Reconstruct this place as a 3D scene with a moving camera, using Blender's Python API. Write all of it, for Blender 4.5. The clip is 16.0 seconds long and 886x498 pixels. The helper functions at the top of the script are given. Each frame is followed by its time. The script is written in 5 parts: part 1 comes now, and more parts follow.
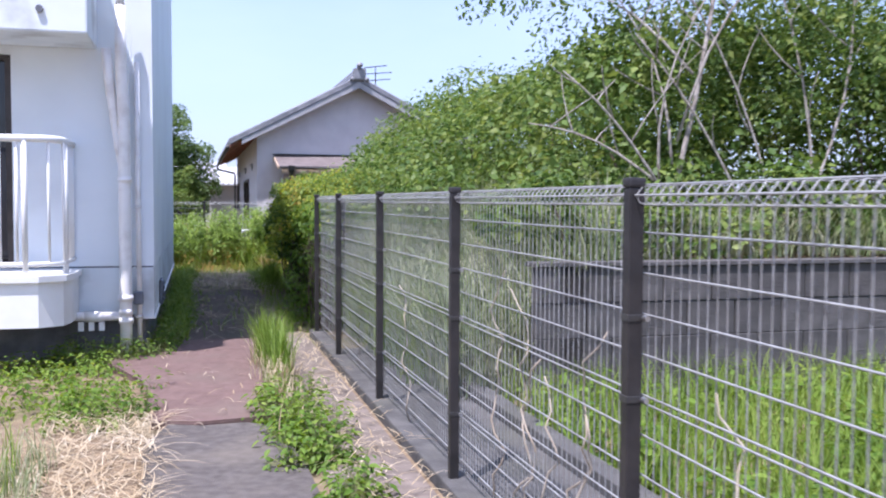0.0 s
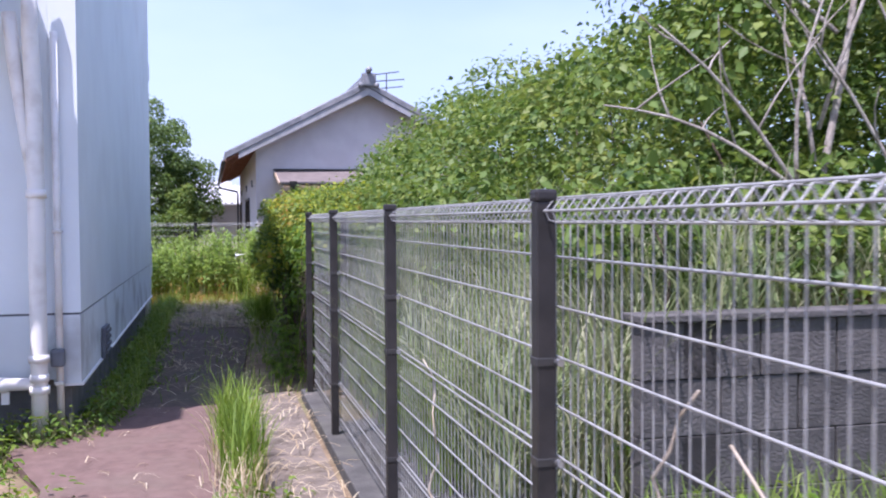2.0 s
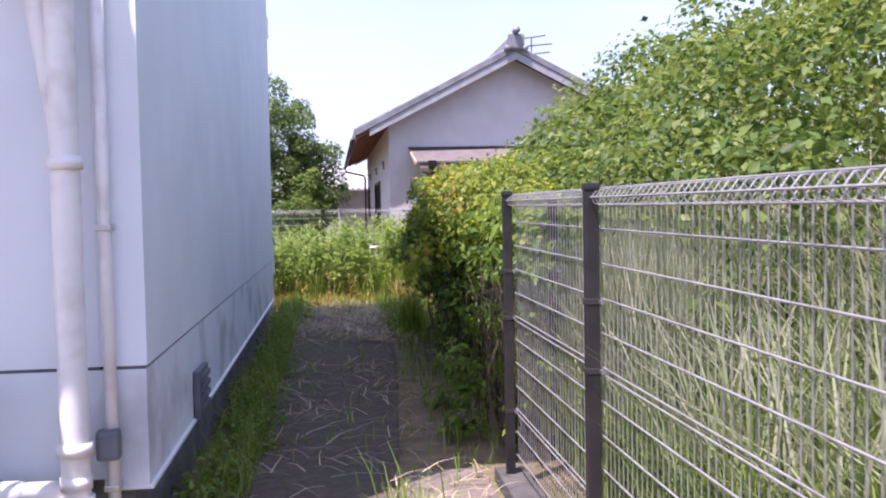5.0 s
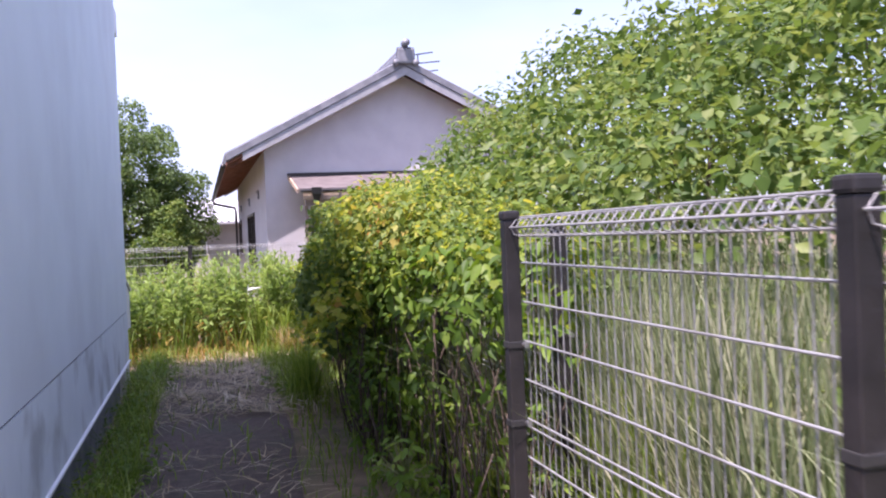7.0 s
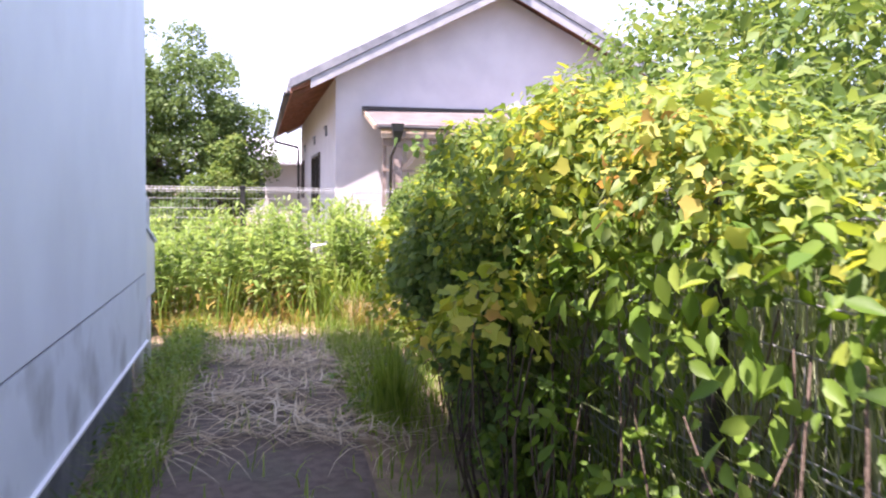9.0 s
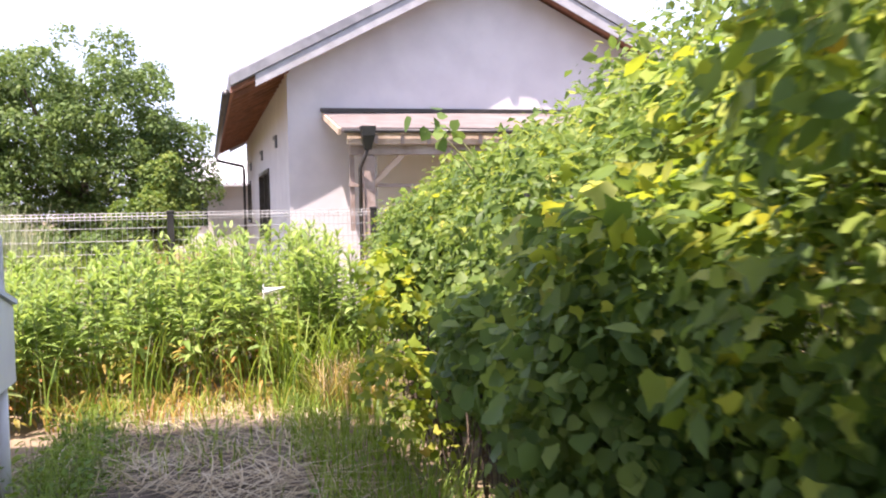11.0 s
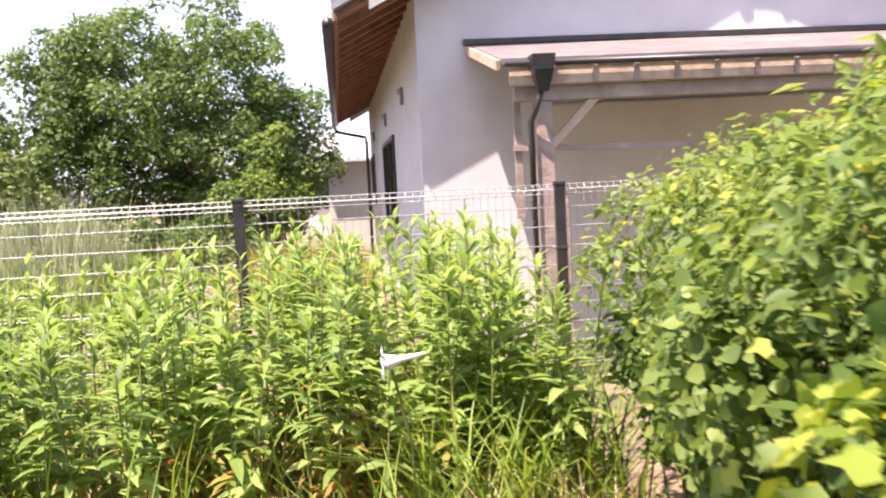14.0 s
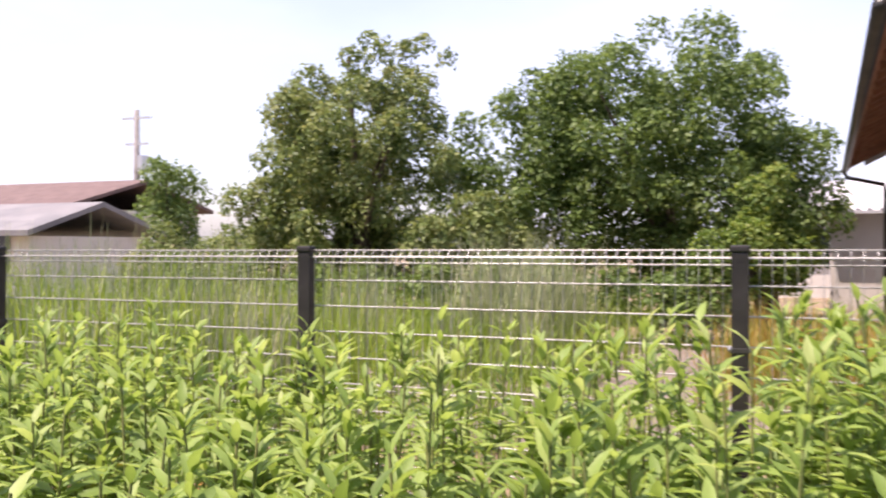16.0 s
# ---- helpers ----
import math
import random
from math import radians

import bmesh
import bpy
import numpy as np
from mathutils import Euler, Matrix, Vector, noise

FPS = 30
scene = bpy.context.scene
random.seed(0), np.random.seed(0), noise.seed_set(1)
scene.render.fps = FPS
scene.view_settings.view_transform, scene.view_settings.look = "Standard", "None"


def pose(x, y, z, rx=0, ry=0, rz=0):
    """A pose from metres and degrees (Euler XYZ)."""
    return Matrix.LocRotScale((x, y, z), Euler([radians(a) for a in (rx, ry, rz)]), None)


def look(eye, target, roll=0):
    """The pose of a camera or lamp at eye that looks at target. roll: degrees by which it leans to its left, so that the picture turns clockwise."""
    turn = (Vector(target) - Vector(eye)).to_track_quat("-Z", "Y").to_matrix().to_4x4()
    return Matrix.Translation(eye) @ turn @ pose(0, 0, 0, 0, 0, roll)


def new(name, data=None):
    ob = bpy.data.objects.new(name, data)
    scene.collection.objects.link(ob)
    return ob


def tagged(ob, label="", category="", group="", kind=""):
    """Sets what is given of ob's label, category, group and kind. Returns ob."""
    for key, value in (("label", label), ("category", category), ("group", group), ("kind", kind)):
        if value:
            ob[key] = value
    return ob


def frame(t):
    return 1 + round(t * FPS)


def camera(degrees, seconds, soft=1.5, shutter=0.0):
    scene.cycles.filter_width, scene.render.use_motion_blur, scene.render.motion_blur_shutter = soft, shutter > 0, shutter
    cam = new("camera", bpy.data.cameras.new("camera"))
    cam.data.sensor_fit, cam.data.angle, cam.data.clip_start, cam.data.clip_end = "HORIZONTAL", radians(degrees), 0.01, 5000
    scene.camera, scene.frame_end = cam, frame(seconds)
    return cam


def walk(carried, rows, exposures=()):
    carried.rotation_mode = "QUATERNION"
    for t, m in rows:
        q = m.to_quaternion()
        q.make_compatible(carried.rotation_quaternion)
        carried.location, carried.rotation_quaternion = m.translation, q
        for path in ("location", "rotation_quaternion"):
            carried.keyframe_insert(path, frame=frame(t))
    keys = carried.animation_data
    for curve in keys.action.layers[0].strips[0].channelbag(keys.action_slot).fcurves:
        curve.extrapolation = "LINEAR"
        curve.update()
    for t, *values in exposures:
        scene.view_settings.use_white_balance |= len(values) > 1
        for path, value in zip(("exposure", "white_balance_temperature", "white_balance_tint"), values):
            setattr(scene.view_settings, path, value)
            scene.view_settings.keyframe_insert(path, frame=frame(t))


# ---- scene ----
cam = camera(51.0, 16.0, soft=2.0, shutter=0.3)
ROWS = [
    (0.0, -0.007, -0.552, 1.468, -14.87, -2.88, -0.30),
    (0.5, 0.173, 0.129, 1.475, -13.11, -3.79, -0.79),
    (1.0, 0.323, 0.732, 1.482, -14.73, -3.52, 0.36),
    (1.5, 0.365, 1.293, 1.482, -14.87, -2.91, -1.32),
    (2.0, 0.474, 1.855, 1.471, -14.06, -1.77, 0.35),
    (2.5, 0.493, 2.393, 1.455, -10.84, -2.16, -0.82),
    (3.0, 0.483, 2.933, 1.467, -9.12, -2.81, 0.41),
    (3.5, 0.439, 3.462, 1.482, -5.37, -3.36, 0.06),
    (4.0, 0.398, 3.986, 1.500, -7.26, -3.59, 0.08),
    (4.2, 0.395, 4.171, 1.488, -6.30, -2.79, 0.87),
    (6.3, 0.297, 5.980, 1.464, -10.94, -2.52, 1.42),
    (6.5, 0.296, 6.226, 1.479, -13.07, -2.23, 0.58),
    (7.0, 0.319, 6.825, 1.481, -14.71, -0.93, 2.33),
    (7.5, 0.412, 7.526, 1.492, -14.64, -0.06, 2.03),
    (8.0, 0.506, 8.281, 1.471, -15.48, -3.45, 0.83),
    (8.5, 0.448, 8.970, 1.490, -9.62, -4.33, 0.16),
    (9.0, 0.395, 9.617, 1.480, -11.10, -3.81, -0.76),
    (9.2, 0.425, 9.877, 1.462, -13.20, -2.85, -0.45),
    (11.3, 0.564, 12.665, 1.459, -14.70, -2.59, 1.81),
    (11.5, 0.601, 12.903, 1.458, -14.80, -2.12, 2.56),
    (12.0, 0.629, 13.475, 1.454, -12.78, -1.80, 1.25),
    (12.5, 0.684, 14.104, 1.452, -12.31, -3.00, 2.57),
    (13.0, 0.702, 14.702, 1.468, -10.08, -3.02, 2.94),
    (13.5, 0.746, 15.355, 1.482, -12.87, -3.79, 2.49),
    (14.0, 0.791, 15.936, 1.497, -6.40, -4.13, 3.02),
    (14.5, 0.727, 16.452, 1.495, -4.95, -1.92, 0.90),
    (15.0, 0.675, 16.974, 1.469, 4.90, -1.36, 2.01),
    (15.5, 0.563, 17.449, 1.449, 14.06, -0.69, 1.02),
    (16.0, 0.497, 17.822, 1.464, 22.49, -0.19, 0.10),
]
EXPOSURES = [(0.0, 0.77, 5700, 25), (2.5, 0.80, 5750, 32), (4.0, 0.89, 6000, 36), (6.0, 1.05, 6150, 38), (7.0, 1.05, 6150, 38), (8.0, 1.26, 6250, 36), (8.5, 1.66, 6350, 34), (9.0, 1.82, 6400, 36), (11.5, 1.66, 6900, 29), (13.5, 1.75, 7000, 31), (14.5, 1.36, 7000, 30), (16.0, 1.04, 7100, 31)]
walk(cam, [(t, pose(x, y, z, 90 + pitch, roll, yaw)) for t, x, y, z, yaw, pitch, roll in ROWS], EXPOSURES)

# ---- world and sun ----
SUN = Vector((-0.28, -0.26, 0.92)).normalized()
world = bpy.data.worlds.new("world")
scene.world = world
world.use_nodes = True
wn, wl = world.node_tree.nodes, world.node_tree.links
sky = wn.new("ShaderNodeTexSky")
sky.sky_type = "NISHITA"
sky.sun_disc = False
sky.sun_elevation = math.asin(SUN.z)
sky.sun_rotation = math.atan2(SUN.x, SUN.y)
sky.dust_density = 1.6
cloud_at = wn.new("ShaderNodeTexCoord")
cloud_map = wn.new("ShaderNodeMapping")
cloud_map.inputs["Scale"].default_value = (1.0, 1.0, 3.2)
cloud = wn.new("ShaderNodeTexNoise")
cloud.inputs["Scale"].default_value = 1.7
cloud.inputs["Detail"].default_value = 6.0
cloud_ramp = wn.new("ShaderNodeValToRGB")
cloud_ramp.color_ramp.elements[0].position = 0.38
cloud_ramp.color_ramp.elements[0].color = (0.22, 0.22, 0.22, 1)
cloud_ramp.color_ramp.elements[1].position = 0.68
cloud_ramp.color_ramp.elements[1].color = (0.75, 0.75, 0.75, 1)
cloud_mix = wn.new("ShaderNodeMixRGB")
cloud_mix.inputs["Color2"].default_value = (3.7, 4.6, 6.3, 1)
wl.new(cloud_at.outputs["Generated"], cloud_map.inputs["Vector"])
wl.new(cloud_map.outputs["Vector"], cloud.inputs["Vector"])
wl.new(cloud.outputs["Fac"], cloud_ramp.inputs["Fac"])
wl.new(cloud_ramp.outputs["Color"], cloud_mix.inputs["Fac"])
wl.new(sky.outputs["Color"], cloud_mix.inputs["Color1"])
wl.new(cloud_mix.outputs["Color"], wn["Background"].inputs["Color"])
wn["Background"].inputs["Strength"].default_value = 0.13
sun = new("sun", bpy.data.lights.new("sun", "SUN"))
sun.data.energy, sun.data.angle, sun.data.color = 4.8, radians(0.6), (1.0, 0.95, 0.86)
sun.matrix_world = look((0, 0, 30), tuple(Vector((0, 0, 30)) - SUN))


# ---- materials ----
def surf(name, c1, c2, scale=4.0, rough=0.8, bump=0.2, metal=0.0, c3=None, scale3=0.7, amount3=0.5, fine=60.0, random_tone=0.0):
    """A painted, stone, metal or soil surface: two tones at one scale, stains at a larger one, fine relief."""
    m = bpy.data.materials.new(name)
    m.use_nodes = True
    n, l = m.node_tree.nodes, m.node_tree.links
    b = n["Principled BSDF"]
    at = n.new("ShaderNodeTexCoord")
    t1 = n.new("ShaderNodeTexNoise")
    t1.inputs["Scale"].default_value, t1.inputs["Detail"].default_value = scale, 8
    r1 = n.new("ShaderNodeValToRGB")
    r1.color_ramp.elements[0].position, r1.color_ramp.elements[1].position = 0.35, 0.65
    r1.color_ramp.elements[0].color, r1.color_ramp.elements[1].color = (*c1, 1), (*c2, 1)
    l.new(at.outputs["Object"], t1.inputs["Vector"])
    l.new(t1.outputs["Fac"], r1.inputs["Fac"])
    out = r1.outputs["Color"]
    if c3:
        t3 = n.new("ShaderNodeTexNoise")
        t3.inputs["Scale"].default_value, t3.inputs["Detail"].default_value = scale3, 7
        r3 = n.new("ShaderNodeValToRGB")
        r3.color_ramp.elements[0].position, r3.color_ramp.elements[1].position = 0.5, 0.68
        r3.color_ramp.elements[0].color, r3.color_ramp.elements[1].color = (0, 0, 0, 1), (amount3, amount3, amount3, 1)
        mx = n.new("ShaderNodeMixRGB")
        mx.inputs["Color2"].default_value = (*c3, 1)
        l.new(at.outputs["Object"], t3.inputs["Vector"])
        l.new(t3.outputs["Fac"], r3.inputs["Fac"])
        l.new(r3.outputs["Color"], mx.inputs["Fac"])
        l.new(out, mx.inputs["Color1"])
        out = mx.outputs["Color"]
    if random_tone:
        info = n.new("ShaderNodeObjectInfo")
        mp = n.new("ShaderNodeMapRange")
        mp.inputs["To Min"].default_value, mp.inputs["To Max"].default_value = 1 - random_tone, 1 + random_tone
        hs = n.new("ShaderNodeHueSaturation")
        l.new(info.outputs["Random"], mp.inputs["Value"])
        l.new(mp.outputs["Result"], hs.inputs["Value"])
        l.new(out, hs.inputs["Color"])
        out = hs.outputs["Color"]
    l.new(out, b.inputs["Base Color"])
    b.inputs["Roughness"].default_value, b.inputs["Metallic"].default_value = rough, metal
    if bump:
        tb = n.new("ShaderNodeTexNoise")
        tb.inputs["Scale"].default_value, tb.inputs["Detail"].default_value = fine, 6
        bp = n.new("ShaderNodeBump")
        bp.inputs["Strength"].default_value, bp.inputs["Distance"].default_value = bump, 0.02
        l.new(at.outputs["Object"], tb.inputs["Vector"])
        l.new(tb.outputs["Fac"], bp.inputs["Height"])
        l.new(bp.outputs["Normal"], b.inputs["Normal"])
    return m


def leafy(name, colours, glow=0.35, rough=0.5):
    """Leaves: each island takes its own tone, thin enough to let light through."""
    m = bpy.data.materials.new(name)
    m.use_nodes = True
    n, l = m.node_tree.nodes, m.node_tree.links
    b = n["Principled BSDF"]
    geo = n.new("ShaderNodeNewGeometry")
    r = n.new("ShaderNodeValToRGB")
    e = r.color_ramp.elements
    while len(e) < len(colours):
        e.new(0.5)
    for i, c in enumerate(colours):
        e[i].position, e[i].color = i / (len(colours) - 1), (*c, 1)
    at = n.new("ShaderNodeTexCoord")
    ns = n.new("ShaderNodeTexNoise")
    ns.inputs["Scale"].default_value, ns.inputs["Detail"].default_value = 1.3, 3
    add = n.new("ShaderNodeMath")
    add.operation = "MULTIPLY_ADD"
    add.inputs[1].default_value = 0.7
    sub = n.new("ShaderNodeMath")
    sub.operation = "MULTIPLY_ADD"
    sub.inputs[1].default_value, sub.inputs[2].default_value = 1.1, -0.4
    l.new(at.outputs["Object"], ns.inputs["Vector"])
    l.new(ns.outputs["Fac"], sub.inputs[0])
    l.new(geo.outputs["Random Per Island"], add.inputs[0])
    l.new(sub.outputs[0], add.inputs[2])
    l.new(add.outputs[0], r.inputs["Fac"])
    l.new(r.outputs["Color"], b.inputs["Base Color"])
    b.inputs["Roughness"].default_value = rough
    b.inputs["Specular IOR Level"].default_value = 0.25
    tr = n.new("ShaderNodeBsdfTranslucent")
    hs = n.new("ShaderNodeHueSaturation")
    hs.inputs["Hue"].default_value, hs.inputs["Saturation"].default_value, hs.inputs["Value"].default_value = 0.485, 1.1, 1.7
    mx = n.new("ShaderNodeMixShader")
    mx.inputs["Fac"].default_value = glow
    l.new(r.outputs["Color"], hs.inputs["Color"])
    l.new(hs.outputs["Color"], tr.inputs["Color"])
    l.new(b.outputs["BSDF"], mx.inputs[1])
    l.new(tr.outputs["BSDF"], mx.inputs[2])
    l.new(mx.outputs["Shader"], n["Material Output"].inputs["Surface"])
    return m


SIDING = surf("grey_siding", (0.70, 0.755, 0.785), (0.74, 0.795, 0.825), 2.0, 0.6, 0.08, c3=(0.58, 0.60, 0.62), scale3=0.9, amount3=0.4, fine=140)
SIDING_DIRTY = surf("dirty_siding", (0.67, 0.725, 0.75), (0.72, 0.775, 0.80), 3.0, 0.65, 0.1, c3=(0.30, 0.31, 0.30), scale3=2.4, amount3=0.6, fine=140)
WHITE = surf("white_paint", (0.78, 0.78, 0.76), (0.82, 0.82, 0.80), 6.0, 0.45, 0.05, c3=(0.60, 0.58, 0.54), scale3=3, amount3=0.4)
PVC = surf("white_pipe", (0.76, 0.75, 0.72), (0.82, 0.80, 0.77), 5.0, 0.35, 0.03, c3=(0.5, 0.45, 0.4), scale3=6, amount3=0.5)
DARKBASE = surf("foundation_concrete", (0.14, 0.14, 0.15), (0.22, 0.22, 0.22), 5, 0.9, 0.4, c3=(0.07, 0.07, 0.06), scale3=2)
SEAL = surf("dark_sealant", (0.10, 0.11, 0.13), (0.15, 0.16, 0.18), 8, 0.7, 0.0)
GLASS_DARK = surf("dark_window_glass", (0.015, 0.018, 0.025), (0.03, 0.035, 0.045), 2, 0.08, 0.0)
ALU = surf("brown_aluminium", (0.05, 0.045, 0.04), (0.07, 0.06, 0.055), 8, 0.4, 0.02, metal=0.6)
POST = surf("dark_brown_post", (0.018, 0.016, 0.015), (0.032, 0.028, 0.027), 9, 0.5, 0.08, metal=0.1, c3=(0.06, 0.050, 0.045), scale3=5, amount3=0.4)
WIRE = surf("grey_coated_wire", (0.30, 0.30, 0.295), (0.42, 0.42, 0.41), 20, 0.38, 0.0, metal=0.25, c3=(0.16, 0.14, 0.12), scale3=3, amount3=0.6)
STEEL = surf("steel_clamp", (0.5, 0.5, 0.5), (0.65, 0.64, 0.62), 30, 0.35, 0.05, metal=0.9)
CONCRETE = surf("weathered_concrete", (0.19, 0.18, 0.175), (0.27, 0.255, 0.24), 6, 0.9, 0.35, c3=(0.15, 0.14, 0.12), scale3=1.5, amount3=0.7)
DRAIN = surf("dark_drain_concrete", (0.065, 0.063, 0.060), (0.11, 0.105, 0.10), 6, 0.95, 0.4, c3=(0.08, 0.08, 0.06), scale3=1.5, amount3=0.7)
BLOCK = surf("dark_concrete_block", (0.070, 0.066, 0.064), (0.112, 0.104, 0.100), 7, 0.95, 0.5, c3=(0.05, 0.05, 0.045), scale3=2.2, amount3=0.7, random_tone=0.18)
REDSLAB = surf("red_brown_paving", (0.125, 0.078, 0.066), (0.17, 0.108, 0.092), 14, 0.9, 0.4, c3=(0.16, 0.12, 0.095), scale3=1.3, amount3=0.6, fine=160)
ASPHALT = surf("old_asphalt", (0.085, 0.073, 0.065), (0.13, 0.114, 0.102), 16, 0.95, 0.6, c3=(0.20, 0.17, 0.135), scale3=1.6, amount3=0.5, fine=180)
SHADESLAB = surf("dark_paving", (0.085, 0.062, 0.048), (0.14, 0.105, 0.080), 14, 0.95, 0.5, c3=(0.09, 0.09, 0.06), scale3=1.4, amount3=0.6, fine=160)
SIDESLAB = surf("stained_paving", (0.14, 0.115, 0.095), (0.22, 0.18, 0.15), 8, 0.95, 0.5, c3=(0.16, 0.13, 0.09), scale3=1.8, amount3=0.8, fine=120)
SOIL = surf("soil_and_litter", (0.16, 0.115, 0.07), (0.27, 0.20, 0.125), 6, 1.0, 0.8, c3=(0.10, 0.12, 0.04), scale3=0.6, amount3=0.7, fine=40)
HOUSEWALL = surf("lavender_grey_render", (0.53, 0.51, 0.52), (0.59, 0.57, 0.575), 3, 0.85, 0.12, c3=(0.52, 0.49, 0.50), scale3=0.5, amount3=0.5, fine=120)
TILE = surf("grey_roof_tile", (0.16, 0.165, 0.18), (0.26, 0.265, 0.28), 5, 0.5, 0.15, c3=(0.32, 0.32, 0.32), scale3=2, amount3=0.4)
BARGE = surf("pale_grey_barge", (0.30, 0.30, 0.315), (0.40, 0.40, 0.41), 6, 0.6, 0.1, c3=(0.3, 0.29, 0.28), scale3=2)
SOFFIT = surf("red_brown_soffit", (0.20, 0.085, 0.05), (0.29, 0.13, 0.08), 9, 0.75, 0.3, c3=(0.12, 0.06, 0.045), scale3=3)
TIMBER = surf("pale_weathered_timber", (0.42, 0.30, 0.21), (0.56, 0.43, 0.32), 9, 0.8, 0.3, c3=(0.30, 0.22, 0.17), scale3=3)
OLDTIMBER = surf("grey_brown_timber", (0.25, 0.19, 0.16), (0.36, 0.28, 0.24), 9, 0.85, 0.3, c3=(0.45, 0.40, 0.36), scale3=3)
SHEET = surf("brown_grey_sheet_roof", (0.13, 0.105, 0.098), (0.18, 0.15, 0.14), 5, 0.85, 0.1, c3=(0.24, 0.21, 0.20), scale3=1.4)
BLACKMETAL = surf("black_gutter", (0.02, 0.02, 0.02), (0.04, 0.038, 0.036), 6, 0.4, 0.05)
BARK = surf("grey_bark", (0.22, 0.19, 0.16), (0.36, 0.33, 0.29), 18, 0.95, 0.6, c3=(0.45, 0.42, 0.38), scale3=6, amount3=0.6)
DARKBARK = surf("brown_bark", (0.07, 0.05, 0.035), (0.13, 0.095, 0.07), 18, 0.95, 0.6)
FARWALL = surf("cream_far_wall", (0.55, 0.52, 0.47), (0.62, 0.59, 0.54), 2, 0.9, 0.1)
FARROOF = surf("rust_brown_far_roof", (0.10, 0.062, 0.055), (0.14, 0.09, 0.08), 2, 0.8, 0.1)
FARGREY = surf("pale_grey_far_roof", (0.42, 0.42, 0.43), (0.52, 0.52, 0.53), 1.2, 0.7, 0.1)
FARTILE = surf("grey_far_tile", (0.13, 0.13, 0.135), (0.20, 0.195, 0.195), 1.2, 0.7, 0.1, c3=(0.14, 0.13, 0.13), scale3=0.6)
CARPAINT = surf("white_car_paint", (0.74, 0.74, 0.74), (0.78, 0.78, 0.78), 3, 0.25, 0.0)
TYRE = surf("black_tyre", (0.02, 0.02, 0.02), (0.03, 0.03, 0.03), 8, 0.9, 0.1)
PETAL = surf("white_petal", (0.80, 0.80, 0.78), (0.86, 0.86, 0.84), 6, 0.5, 0.0)

VINE = leafy("vine_leaves", [(0.055, 0.10, 0.026), (0.095, 0.16, 0.038), (0.135, 0.205, 0.052), (0.185, 0.255, 0.06), (0.25, 0.30, 0.075)], 0.40)
VINE_YELLOW = leafy("yellow_vine_leaves", [(0.09, 0.155, 0.028), (0.14, 0.215, 0.035), (0.21, 0.285, 0.045), (0.27, 0.33, 0.05), (0.34, 0.37, 0.06), (0.40, 0.39, 0.07), (0.44, 0.26, 0.08)], 0.42)
SHRUB = leafy("shrub_leaves", [(0.04, 0.08, 0.02), (0.075, 0.135, 0.03), (0.115, 0.185, 0.042), (0.175, 0.235, 0.055), (0.25, 0.29, 0.08)], 0.34)
TREE_LEAF = leafy("tree_leaves", [(0.05, 0.09, 0.028), (0.085, 0.14, 0.04), (0.12, 0.185, 0.05), (0.17, 0.235, 0.07)], 0.34)
TREE_PALE = leafy("pale_tree_leaves", [(0.065, 0.105, 0.034), (0.11, 0.16, 0.05), (0.175, 0.22, 0.07), (0.28, 0.29, 0.12)], 0.3)
WEED = leafy("weed_leaves", [(0.11, 0.18, 0.042), (0.175, 0.265, 0.065), (0.25, 0.35, 0.095), (0.345, 0.42, 0.155)], 0.4)
WEED_LOW = leafy("old_weed_leaves", [(0.10, 0.14, 0.025), (0.20, 0.22, 0.04), (0.34, 0.24, 0.06), (0.36, 0.17, 0.07)], 0.3)
GRASS = leafy("green_grass", [(0.07, 0.13, 0.02), (0.13, 0.21, 0.03), (0.20, 0.29, 0.05), (0.30, 0.36, 0.09)], 0.35)
DRYGRASS = leafy("mixed_dry_grass", [(0.09, 0.135, 0.05), (0.18, 0.23, 0.10), (0.30, 0.33, 0.19), (0.42, 0.40, 0.28)], 0.3)
STRAW = leafy("straw", [(0.30, 0.22, 0.12), (0.42, 0.33, 0.20), (0.52, 0.44, 0.30), (0.58, 0.52, 0.40)], 0.15, 0.8)
HERB = leafy("low_herb_leaves", [(0.05, 0.10, 0.015), (0.09, 0.17, 0.02), (0.15, 0.24, 0.035), (0.23, 0.30, 0.05)], 0.35)
STEMS = surf("green_stems", (0.13, 0.17, 0.05), (0.22, 0.22, 0.08), 8, 0.7, 0.0)
DEADSTEM = surf("dead_vine_stems", (0.32, 0.26, 0.19), (0.46, 0.40, 0.32), 8, 0.9, 0.1)


# ---- mesh helpers ----
def part(name, bm, material, parent=None, label="", smooth=False):
    """Links a bmesh as one mesh object under a thing or a part."""
    me = bpy.data.meshes.new(name)
    bmesh.ops.recalc_face_normals(bm, faces=bm.faces)
    bm.to_mesh(me)
    bm.free()
    me.materials.append(material)
    if smooth:
        me.shade_smooth()
    ob = new(name, me)
    ob.parent = parent
    if label:
        tagged(ob, label)
    return ob


